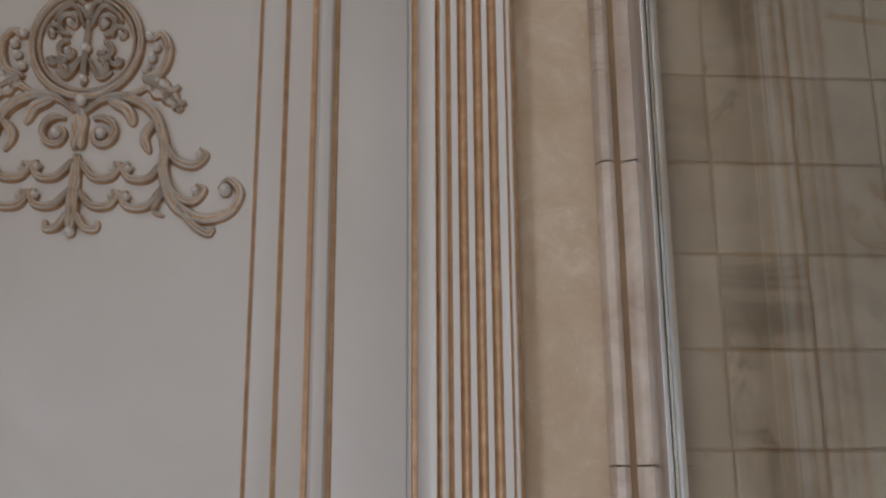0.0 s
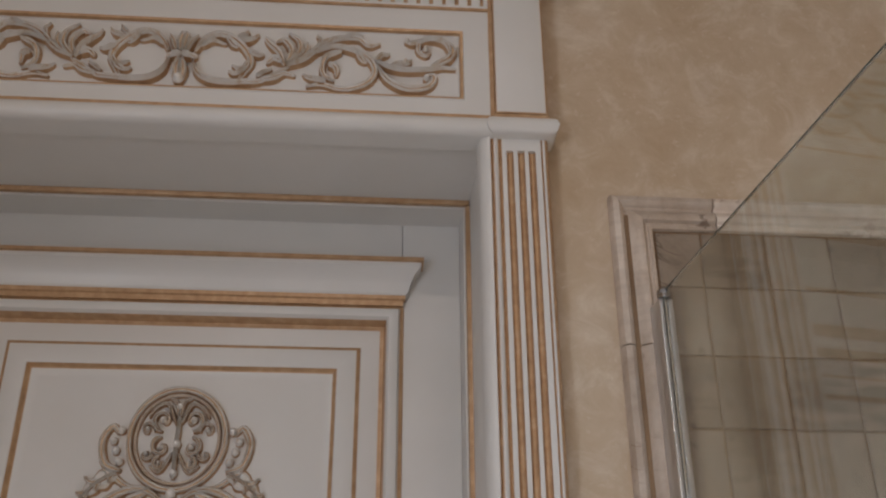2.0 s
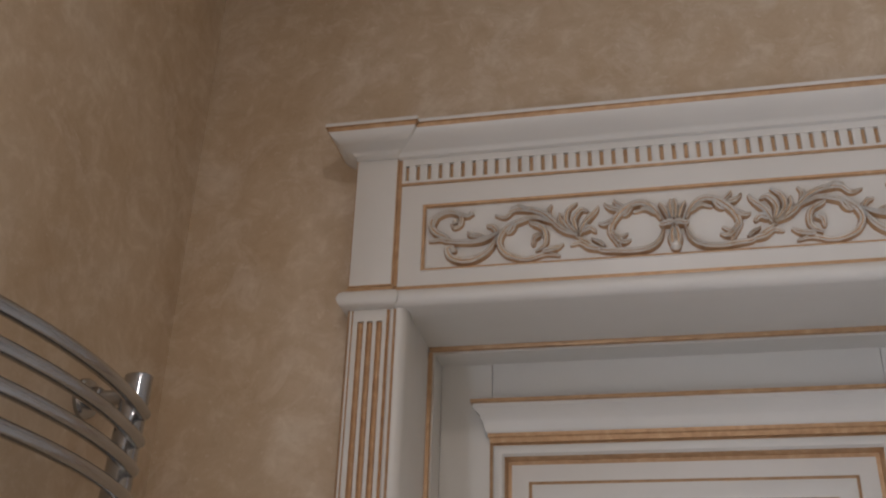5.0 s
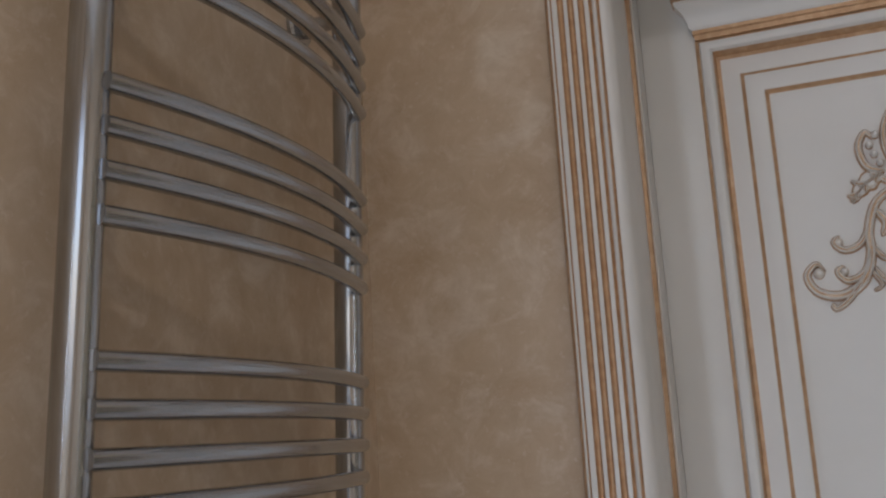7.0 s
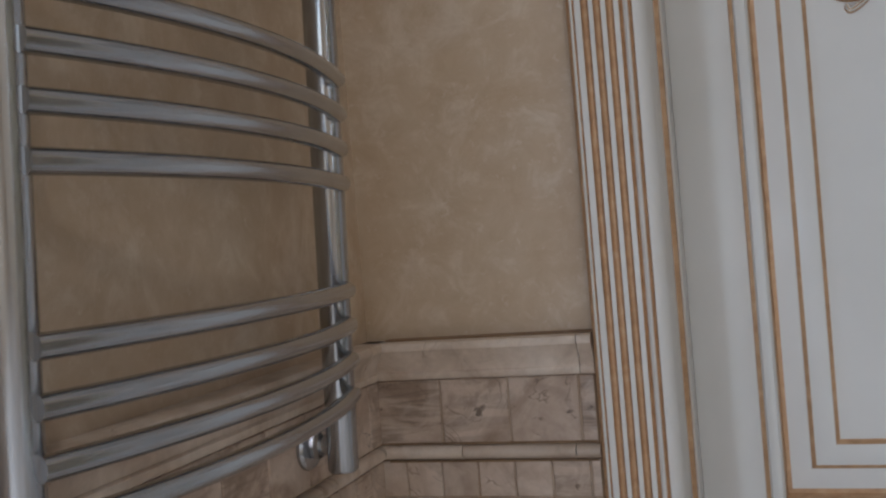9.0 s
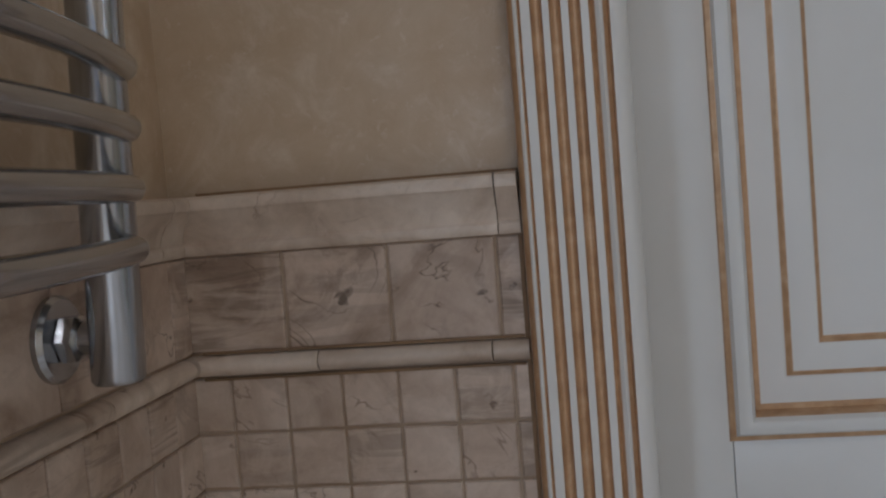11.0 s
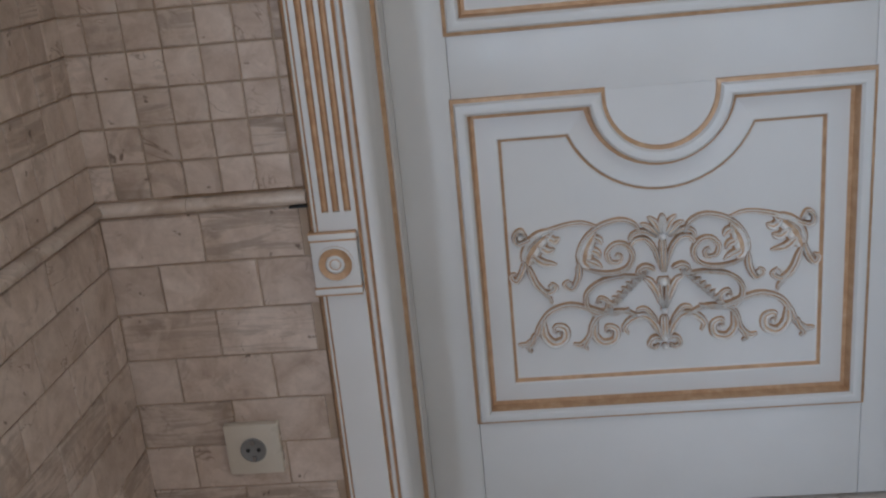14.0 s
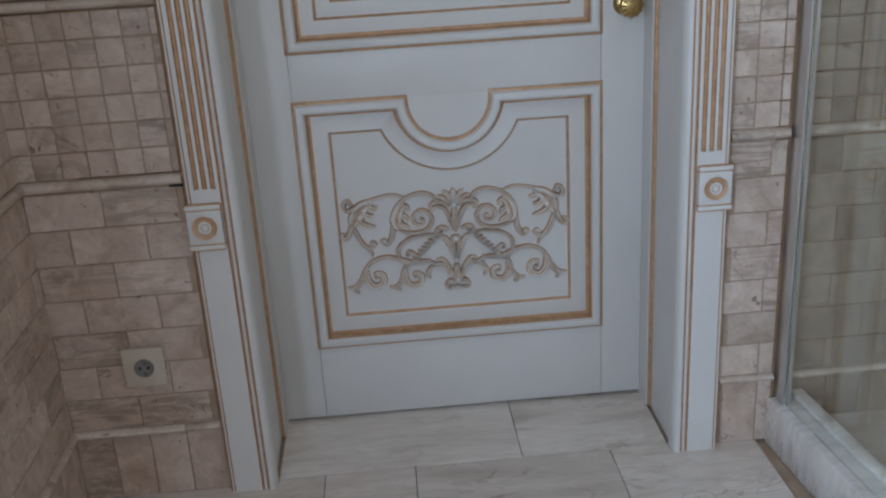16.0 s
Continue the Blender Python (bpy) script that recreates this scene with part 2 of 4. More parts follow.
def prism(bm, outline, place, a0, a1, mats=None, closed=True, caps=True):
    """Draws an outline of 2D points along an axis: place(u, v, a) gives the 3D point."""
    ring0 = [bm.verts.new(place(u, v, a0)) for u, v in outline]
    ring1 = [bm.verts.new(place(u, v, a1)) for u, v in outline]
    n = len(outline)
    for i in range(n if closed else n - 1):
        j = (i + 1) % n
        f = bm.faces.new((ring0[i], ring0[j], ring1[j], ring1[i]))
        f.material_index = mats[i] if mats else 0
    if closed and caps:
        bm.faces.new(ring0), bm.faces.new(ring1)
    return bm


def moulding(bm, loop, steps, y0):
    """A moulding round a closed loop: loop(d) gives its points at inset d; steps are (inset, height, material up to the next step)."""
    rings = [[bm.verts.new((x, y0 - h, z)) for x, z in loop(d)] for d, h, _ in steps]
    for a, b2, (_, _, mt) in zip(rings, rings[1:], steps):
        for i in range(len(a)):
            j = (i + 1) % len(a)
            bm.faces.new((a[i], a[j], b2[j], b2[i])).material_index = mt
    return bm


def rect_loop(x0, x1, z0, z1):
    return lambda d: [(x0 + d, z0 + d), (x1 - d, z0 + d), (x1 - d, z1 - d), (x0 + d, z1 - d)]


def lathe(bm, rings, axis_place, n=24, mat=0):
    """Turns (radius, height) rings round an axis; axis_place(x, y, h) gives the 3D point."""
    rows = [[bm.verts.new(axis_place(r * math.cos(2 * math.pi * k / n), r * math.sin(2 * math.pi * k / n), h)) for k in range(n)] for r, h in rings]
    for a, b2 in zip(rows, rows[1:]):
        for k in range(n):
            bm.faces.new((a[k], a[(k + 1) % n], b2[(k + 1) % n], b2[k])).material_index = mat
    bm.faces.new(rows[0]).material_index = mat
    bm.faces.new(rows[-1]).material_index = mat
    return bm


def spline(points, n=7):
    """A smooth curve through its points, with n steps between each two."""
    p = [Vector(q) for q in points]
    p = [2 * p[0] - p[1], *p, 2 * p[-1] - p[-2]]
    out = []
    for a, b2, c2, d in zip(p, p[1:], p[2:], p[3:]):
        for k in range(n):
            s = k / n
            out.append(0.5 * (2 * b2 + (c2 - a) * s + (2 * a - 5 * b2 + 4 * c2 - d) * s * s + (3 * b2 - a - 3 * c2 + d) * s ** 3))
    return out + [p[-2]]


def tube(bm, pts, radius, n=12, mat=0):
    """A round bar along 3D points."""
    rows = []
    for i, p in enumerate(pts):
        d = (Vector(pts[min(i + 1, len(pts) - 1)]) - Vector(pts[max(i - 1, 0)])).normalized()
        side = d.cross(Vector((0, 0, 1)) if abs(d.z) < 0.9 else Vector((0, 1, 0))).normalized()
        up = side.cross(d)
        rows.append([bm.verts.new(Vector(p) + radius * (math.cos(2 * math.pi * k / n) * side + math.sin(2 * math.pi * k / n) * up)) for k in range(n)])
    for a, b2 in zip(rows, rows[1:]):
        for k in range(n):
            bm.faces.new((a[k], a[(k + 1) % n], b2[(k + 1) % n], b2[k])).material_index = mat
    bm.faces.new(rows[0]).material_index = mat
    bm.faces.new(rows[-1]).material_index = mat
    return bm


class Relief:
    """Carved scrollwork on a plane y = y0, mirrored about x = 0. White crests, patina on the flanks."""

    def __init__(self, y0, depth, both=True):
        self.bm, self.y0, self.depth, self.both = bmesh.new(), y0, depth, both

    def fitted(self, x, z0, sx, sz, z1):
        """Moves and stretches the whole carving a little."""
        for vt in self.bm.verts:
            vt.co.x, vt.co.z = x + sx * vt.co.x, z1 + sz * (vt.co.z - z0)

    def _strip(self, pts, wide, high, flat=0):
        n = len(pts)
        rows = []

        def section(w):
            w *= 0.92
            half = [(w + 0.0011, -0.05), (0.84 * w, 0.62), (0.58 * w, 1.0), (0.24 * w, 0.66)]
            return [(-o, k) for o, k in half] + half[::-1]

        for i, p in enumerate(pts):
            d = (pts[min(i + 1, n - 1)] - pts[max(i - 1, 0)]).normalized()
            nrm, s = Vector((-d.y, d.x)), i / (n - 1)
            w, h = wide(s), high(s)
            rows.append([self.bm.verts.new((p.x + nrm.x * o, self.y0 - k * h, p.y + nrm.y * o)) for o, k in
                         section(w)])
        for a, b2 in zip(rows, rows[1:]):
            for k in range(7):
                f = self.bm.faces.new((a[k], a[k + 1], b2[k + 1], b2[k]))
                f.material_index = 1 if k in (0, 6) else (0 if flat else 2 if k == 3 else 0)
        for r in (rows[0], rows[-1]):
            self.bm.faces.new(r).material_index = 1

    def stroke(self, points, w0, w1, high=1.0, swell=0.0, end=0.25):
        """A stem through 2D points; half-widths w0 and w1 at its ends, swelling between them."""
        sides = (1, -1) if self.both else (1,)
        for s in sides:
            pts = spline([(s * x, z) for x, z in points])
            self._strip(pts, lambda u: (w0 + (w1 - w0) * u + swell * math.sin(math.pi * u)) * min(1, 0.35 + 6 * (1 - u), 0.35 + 6 * u),
                        lambda u: self.depth * high * (0.55 + 0.45 * math.sin(math.pi * min(1, u + end))))

    def ball(self, x, z, r, high=1.0):
        for s in ((1, -1) if self.both and abs(x) > 1e-4 else (1,)):
            rows = [[self.bm.verts.new((s * x + r * q * math.cos(k * math.pi / 5), self.y0 - self.depth * high * h, z + r * q * math.sin(k * math.pi / 5))) for k in range(10)]
                    for q, h in ((1, 0), (0.95, 0.5), (0.7, 0.9), (0.3, 1.08))]
            for i, (a, b2) in enumerate(zip(rows, rows[1:])):
                for k in range(10):
                    self.bm.faces.new((a[k], a[(k + 1) % 10], b2[(k + 1) % 10], b2[k])).material_index = 1 if i == 0 else 0
            self.bm.faces.new(rows[-1])

    def volute(self, x, z, r, start, turns, w, hand=1):
        """A spiral that winds in from the angle start (degrees), ending in a ball."""
        n = int(10 * turns) + 3
        pts = []
        for k in range(n):
            u = k / (n - 1)
            a = radians(start) + hand * 2 * math.pi * turns * u
            q = r * (1 - 0.72 * u)
            pts.append((x + q * math.cos(a), z + q * math.sin(a)))
        self.stroke(pts, w, 0.6 * w)
        self.ball(x, z, 0.34 * r, 1.05)

    def leaf(self, x, z, angle, length, width, lobes=4, curl=25.0):
        """An acanthus leaf: a bent, broad body with a scalloped edge, raised veins and a pointed tip."""
        rib, a = [(x, z)], angle
        for k in range(8):
            rib.append((rib[-1][0] + length / 8 * math.cos(radians(a)), rib[-1][1] + length / 8 * math.sin(radians(a))))
            a += curl / 8

        def wide(u):
            return width * (0.10 + 0.46 * math.sin(math.pi * u ** 0.75) ** 0.8 * (0.72 + 0.28 * abs(math.cos(lobes * math.pi * u))) * (1.15 - 0.5 * u))

        for s in ((1, -1) if self.both else (1,)):
            self._strip(spline([(s * q, w) for q, w in rib], 5), lambda u: 1.25 * wide(u), lambda u: self.depth * (0.62 - 0.15 * u), 3)
            # middle rib, then rounded lobes that curl out and forward from it
            self._strip(spline([(s * q, w) for q, w in rib], 3), lambda u: width * (0.11 - 0.06 * u), lambda u: self.depth * (1.12 - 0.3 * u))
            for k in range(lobes):
                u = 0.10 + 0.66 * k / max(1, lobes - 1)
                i = min(7, int(8 * u))
                f = 8 * u - i
                px, pz = (rib[i][j] + (rib[i + 1][j] - rib[i][j]) * f for j in (0, 1))
                a = math.degrees(math.atan2(rib[i + 1][1] - rib[i][1], rib[i + 1][0] - rib[i][0]))
                for side in (1, -1):
                    reach = (1.15 if side * curl < 0 else 0.72) * wide(u) + 0.08 * width
                    pts, turn = [(px, pz)], a + side * 16
                    for step in range(3):
                        turn += side * (16, 14, 30)[step]
                        pts.append((pts[-1][0] + reach * 0.5 * math.cos(radians(turn)), pts[-1][1] + reach * 0.5 * math.sin(radians(turn))))
                    self._strip(spline([(s * q, w) for q, w in pts], 3), lambda v: (0.10 + 0.12 * math.sin(math.pi * min(1, v + 0.15))) * width * (1.15 - 0.45 * v), lambda v: self.depth * (0.66 + 0.26 * v))

    def done(self, name, parent, label=""):
        return part(name, self.bm, [CREAM, GOLD, FLANK], parent, label, 40)


# ---- structure: floor, walls, ceiling ----
FACE, LEFT, RIGHT, TOP = 0.035, -0.826, 1.55, 2.95     # plaster face of the door wall, side walls, ceiling
JX, JZ, LEAF = 0.416, 2.154, 0.262                      # half opening, its height, face of the door leaf
CX = 0.512                                              # outer edge of the casing

floor = boxed("floor", LEFT - 0.15, RIGHT + 0.15, BACK - 0.2, 0.6, -0.12, -0.006, GROUT)
tagged(floor, "pale streaked stone floor laid in large slabs", "floor", kind="structure")
ceiling = boxed("ceiling", LEFT - 0.15, RIGHT + 0.15, BACK - 0.2, 0.45, TOP, TOP + 0.12, CEIL)
tagged(ceiling, "plain white painted ceiling", "ceiling", kind="structure")

bm = bmesh.new()
box(bm, LEFT - 0.15, -JX - 0.02, FACE, 0.33, -0.006, TOP)
box(bm, JX + 0.02, RIGHT + 0.15, FACE, 0.33, -0.006, TOP)
box(bm, -JX - 0.02, JX + 0.02, FACE, 0.33, JZ + 0.02, TOP)
wall_north = tagged(part("wall_north", bm, PLASTER), "beige mottled decorative plaster wall above a travertine wainscot", "wall", kind="structure")
bm = bmesh.new()
box(bm, LEFT - 0.15, LEFT, BACK - 0.2, EY0, -0.006, TOP)
box(bm, LEFT - 0.15, LEFT, EY1, FACE, -0.006, TOP)
box(bm, LEFT - 0.15, LEFT, EY0, EY1, -0.006, EZ0)
box(bm, LEFT - 0.15, LEFT, EY0, EY1, EZ1, TOP)
wall_west = tagged(part("wall_west", bm, PLASTER), "beige mottled decorative plaster wall above a travertine wainscot", "wall", kind="structure")
wall_east = tagged(boxed("wall_east", RIGHT, RIGHT + 0.15, BACK - 0.2, FACE, -0.006, TOP, PLASTER), "beige mottled plaster wall of the shower side", "wall", kind="structure")
bm = bmesh.new()
box(bm, LEFT, WX0, BACK - 0.15, BACK, -0.006, TOP)
box(bm, WX1, RIGHT, BACK - 0.15, BACK, -0.006, TOP)
box(bm, WX0, WX1, BACK - 0.15, BACK, -0.006, WZ0)
box(bm, WX0, WX1, BACK - 0.15, BACK, WZ1, TOP)
tagged(part("wall_south", bm, PLASTER), "beige plaster wall with an added opening for the fill light", "wall", kind="structure")
boxed("closing_wall", -1.0, 1.0, 0.62, 0.7, -0.006, TOP, PLASTER)
tagged(bpy.data.objects["closing_wall"], "plain plaster wall beyond the closed door", "wall", kind="structure")
# added frame round the fill light; no window is known in this wall
window = empty("window_1", ((WX0 + WX1) / 2, BACK, WZ0), label="added white framed opening that holds a fill light", category="window", kind="structure")
for i, (x0, x1, z0, z1) in enumerate(((WX0, WX0 + 0.05, WZ0, WZ1), (WX1 - 0.05, WX1, WZ0, WZ1), (WX0 + 0.05, WX1 - 0.05, WZ0, WZ0 + 0.05), (WX0 + 0.05, WX1 - 0.05, WZ1 - 0.05, WZ1))):
    ob = boxed("window_frame", x0, x1, BACK - 0.13, BACK - 0.08, z0, z1, WHITE, None, 0.004)
    ob.parent, ob.matrix_parent_inverse = window, Matrix.Translation(window.location).inverted()

window = empty("window_2", (LEFT, (EY0 + EY1) / 2, EZ0), label="white framed window in the plaster side wall", category="window", kind="structure")
for y0, y1, z0, z1 in ((EY0, EY0 + 0.05, EZ0, EZ1), (EY1 - 0.05, EY1, EZ0, EZ1), (EY0 + 0.05, EY1 - 0.05, EZ0, EZ0 + 0.05), (EY0 + 0.05, EY1 - 0.05, EZ1 - 0.05, EZ1)):
    ob = boxed("window_frame", LEFT - 0.12, LEFT - 0.07, y0, y1, z0, z1, WHITE, None, 0.004)
    ob.parent, ob.matrix_parent_inverse = window, Matrix.Translation(window.location).inverted()

# ---- the door ----
door = empty("door_1", (0, LEAF, 0), label="closed ivory panelled door with gold patina lines and carved scrollwork", category="door", kind="structure")


def under(ob, thing):
    """Puts a part built in world places under its thing."""
    ob.parent = thing
    ob.matrix_parent_inverse = Matrix.Translation(thing.location).inverted()
    return ob


PX = 0.322
boards = {"stile": ((-JX + 0.003, -PX), (PX, JX - 0.003))}
for x0, x1 in boards["stile"]:
    under(boxed("stile", x0 + 0.0004, x1 - 0.0004, LEAF, LEAF + 0.042, 0.008, JZ + 0.01, WHITE, None, 0.0008), door)
for z0, z1 in ((0.008, 0.186), (0.745, 0.848), (2.005, JZ + 0.01)):
    under(boxed("rail", -PX + 0.0004, PX - 0.0004, LEAF, LEAF + 0.042, z0, z1, WHITE, None, 0.0008), door)
under(boxed("core", -PX, PX, LEAF + 0.030, LEAF + 0.040, 0.186, 2.005, WHITE), door)


def notched_loop(x0, x1, z0, z1, r, drop, steps=18):
    """A rectangle whose top edge is bitten into by a half circle; an inset widens the circle."""
    def loop(d):
        top, zc, q = z1 - d, z1 - drop, r + d
        a0 = max(0.0, math.asin(max(-1, min(1, (zc - top) / q))))
        xn = q * math.cos(a0)
        arc = [(q * math.cos(a0 + (math.pi - 2 * a0) * k / steps), zc - q * math.sin(a0 + (math.pi - 2 * a0) * k / steps)) for k in range(steps + 1)]
        return [(x0 + d, z0 + d), (x1 - d, z0 + d), (x1 - d, top), (xn, top), *arc, (-xn, top), (x0 + d, top)]
    return loop


# white torus with a gold line outside and a gold groove inside, then flat bands that step down to the field
UPPER = ((-0.0035, 0.0, 1), (-0.0020, 0.0035, 1), (0.0030, 0.006, 0), (0.006, 0.0135, 0), (0.012, 0.0165, 0), (0.019, 0.015, 0), (0.0232, 0.009, 1), (0.0245, 0.000, 1), (0.0265, -0.011, 1), (0.0325, -0.0125, 0),
         (0.034, -0.0122, 0), (0.058, -0.0140, 0), (0.061, -0.013, 1), (0.064, -0.009, 1), (0.067, -0.0075, 0), (0.093, -0.0085, 0), (0.0955, -0.010, 1), (0.0985, -0.016, 1), (0.1015, -0.018, 0), (0.115, -0.0185, 0))
LOWER = ((-0.0035, 0.0, 1), (-0.0020, 0.0035, 1), (0.0030, 0.006, 0), (0.006, 0.0135, 0), (0.012, 0.0165, 0), (0.019, 0.015, 0), (0.0232, 0.009, 1), (0.0243, 0.000, 1), (0.0262, -0.011, 1), (0.0322, -0.0125, 0),
         (0.0335, -0.0120, 0), (0.046, -0.0105, 0), (0.056, -0.0080, 0), (0.0655, -0.007, 0), (0.0675, -0.0085, 1), (0.0698, -0.0125, 1), (0.0725, -0.014, 0), (0.078, -0.0145, 0))
up_loop, low_loop = rect_loop(-PX, PX, 0.848, 2.005), notched_loop(-PX, PX, 0.186, 0.745, 0.0875, 0.0095)
under(part("panel_moulding", moulding(bmesh.new(), up_loop, UPPER, LEAF), [WHITE, GOLD], None, "ivory moulding with gold patina lines", 40), door)
under(part("panel_moulding", moulding(bmesh.new(), low_loop, LOWER, LEAF), [WHITE, GOLD], None, "ivory moulding with a scooped top and gold lines", 40), door)


def fill(loop, d, y):
    bm = bmesh.new()
    pts = []
    for p in loop(d):
        if not pts or math.dist(p, pts[-1]) > 1e-5:
            pts.append(p)
    vs = [bm.verts.new((x, y, z)) for x, z in pts]
    back = [bm.verts.new((x, y + 0.010, z)) for x, z in pts]
    caps = [bm.faces.new(vs), bm.faces.new(back)]
    bm.normal_update()
    bmesh.ops.triangulate(bm, faces=caps)
    for i in range(len(vs)):
        j = (i + 1) % len(vs)
        bm.faces.new((vs[i], vs[j], back[j], back[i]))
    return bm


under(part("panel", fill(up_loop, 0.114, LEAF + 0.0184), WHITE), door)
under(part("panel", fill(low_loop, 0.077, LEAF + 0.0144), WHITE), door)
# the rail above the scooped panel
bm = bmesh.new()
arc = [(0.0875 * math.cos(math.pi * k / 18), 0.7355 - 0.0875 * math.sin(math.pi * k / 18)) for k in range(19)]
prism(bm, [(0.0875, 0.745), *arc, (-0.0875, 0.745)], lambda u, w, a: (u, a, w), LEAF, LEAF + 0.03)
under(part("rail", bm, WHITE), door)

# cornice over the upper panel
bm = bmesh.new()
prof = [(0.0, 2.006), (0.010, 2.006), (0.010, 2.014), (0.013, 2.016), (0.013, 2.022), (0.017, 2.026), (0.020, 2.038), (0.026, 2.052), (0.036, 2.062), (0.036, 2.068), (0.040, 2.070), (0.040, 2.075), (0.0, 2.075)]
tint = [1, 1, 1, 1, 0, 0, 0, 0, 0, 1, 1, 0, 0]
rows = []
for s in (-1, 1):
    rows.append([bm.verts.new((s * (PX - 0.008 + h), LEAF - h, z)) for h, z in prof])
back = [[bm.verts.new((s * (PX - 0.008 + h), LEAF + 0.004, z)) for h, z in prof] for s in (-1, 1)]
for i in range(len(prof) - 1):
    bm.faces.new((rows[0][i], rows[1][i], rows[1][i + 1], rows[0][i + 1])).material_index = tint[i]
    for a, b2 in zip(rows, back):
        bm.faces.new((a[i], a[i + 1], b2[i + 1], b2[i])).material_index = tint[i]
under(part("cornice", bm, [WHITE, GOLD], None, "", 40), door)

# carved medallion with scrolls on the upper panel
r = Relief(LEAF + 0.0185, 0.0145)
zc = 1.79
for k, (rad, wd) in enumerate(((0.069, 0.0052), (0.0605, 0.0026))):
    ring = [Vector((rad * math.cos(2 * math.pi * i / 40), zc + rad * math.sin(2 * math.pi * i / 40))) for i in range(41)]
    r._strip(ring, lambda u: wd, lambda u: 0.012 - 0.004 * k)
r.stroke([(0.0005, zc - 0.055), (0.0008, zc), (0.0005, zc + 0.05)], 0.003, 0.003)
for z, q, st in ((zc + 0.025, 0.016, -90), (zc - 0.012, 0.014, 90), (zc - 0.034, 0.009, 90)):
    r.volute(0.022, z, q, st, 1.0, 0.0038, 1 if st < 0 else -1)
r.volute(0.043, zc + 0.012, 0.011, 200, 0.9, 0.003, -1)
r.volute(0.041, zc - 0.022, 0.009, 160, 0.9, 0.003, 1)
r.stroke([(0.004, zc + 0.02), (0.018, zc + 0.047), (0.036, zc + 0.04), (0.044, zc + 0.028)], 0.003, 0.002)
r.stroke([(0.004, zc - 0.02), (0.02, zc - 0.045), (0.036, zc - 0.036)], 0.003, 0.002)
r.stroke([(0.002, zc + 0.03), (0.006, zc + 0.05), (0.016, zc + 0.056)], 0.004, 0.002)
r.ball(0.0, zc + 0.044, 0.006), r.ball(0.0, zc - 0.008, 0.007), r.ball(0.0, zc - 0.047, 0.006)
# sprigs beside the medallion
r.stroke([(0.074, 1.745), (0.098, 1.755), (0.106, 1.785), (0.094, 1.806), (0.084, 1.795)], 0.005, 0.003, 1, 0.002)
for i, (x, z) in enumerate(((0.080, 1.800), (0.090, 1.786), (0.085, 1.772), (0.078, 1.758))):
    r.ball(x, z, 0.0062)
r.leaf(0.078, 1.742, -18, 0.062, 0.024, 3, -45)
r.stroke([(0.028, 1.722), (0.06, 1.724), (0.088, 1.742)], 0.0035, 0.005)
# great S scrolls
r.stroke([(0.006, 1.700), (0.03, 1.718), (0.06, 1.720), (0.092, 1.702), (0.108, 1.662), (0.109, 1.628), (0.124, 1.592), (0.158, 1.574), (0.192, 1.582), (0.205, 1.606), (0.190, 1.622), (0.178, 1.610)], 0.004, 0.004, 1.1, 0.004)
r.ball(0.187, 1.608, 0.0085, 1.15)
r.stroke([(0.108, 1.668), (0.122, 1.645), (0.145, 1.638), (0.160, 1.650), (0.152, 1.660)], 0.004, 0.003, 1, 0.002)
r.ball(0.153, 1.650, 0.006)
r.stroke([(0.109, 1.634), (0.122, 1.604), (0.146, 1.594), (0.160, 1.608), (0.150, 1.616)], 0.004, 0.003, 1, 0.002)
r.ball(0.150, 1.607, 0.006)
r.stroke([(0.128, 1.590), (0.150, 1.566), (0.168, 1.556), (0.174, 1.564)], 0.005, 0.004)
r.stroke([(0.112, 1.606), (0.100, 1.584), (0.112, 1.576)], 0.004, 0.002)
r.stroke([(0.034, 1.716), (0.058, 1.706), (0.068, 1.686)], 0.004, 0.006, 1, 0.003)
r.stroke([(0.094, 1.690), (0.082, 1.672), (0.090, 1.652)], 0.005, 0.003, 1, 0.003)
# volutes and swags round the stem
r.volute(0.028, 1.675, 0.021, 120, 1.15, 0.0052, -1)
r.stroke([(0.004, 1.655), (0.004, 1.70)], 0.006, 0.008)
r.stroke([(0.002, 1.556), (0.003, 1.60), (0.002, 1.65)], 0.006, 0.005)
for z in (1.628, 1.594):
    r.stroke([(0.004, z + 0.014), (0.022, z - 0.006), (0.044, z - 0.006), (0.053, z + 0.008), (0.046, z + 0.013)], 0.004, 0.003, 1, 0.0015)
    r.ball(0.046, z + 0.005, 0.005)
    r.stroke([(0.108, z + 0.016), (0.092, z - 0.006), (0.068, z - 0.007), (0.058, z + 0.006), (0.066, z + 0.012)], 0.004, 0.003, 1, 0.0015)
    r.ball(0.066, z + 0.004, 0.0048)
r.stroke([(0.004, 1.580), (0.016, 1.562), (0.030, 1.560), (0.032, 1.570)], 0.005, 0.004)
r.ball(0.0, 1.556, 0.007), r.ball(0.0, 1.716, 0.008)
r.fitted(0.003, 1.556, 0.985, 1.07, 1.549)
under(r.done("carved_medallion", None, "raised scrollwork medallion, ivory with gold patina"), door)

# carved panel of acanthus scrolls on the lower panel
r = Relief(LEAF + 0.0145, 0.0125)
# top stem, hooked at its outer end
r.stroke([(0.219, 0.512), (0.229, 0.524), (0.239, 0.514), (0.233, 0.501), (0.207, 0.510), (0.172, 0.523), (0.133, 0.529), (0.100, 0.520)], 0.0032, 0.0036, 1.1, 0.0012)
r.ball(0.229, 0.513, 0.0052)
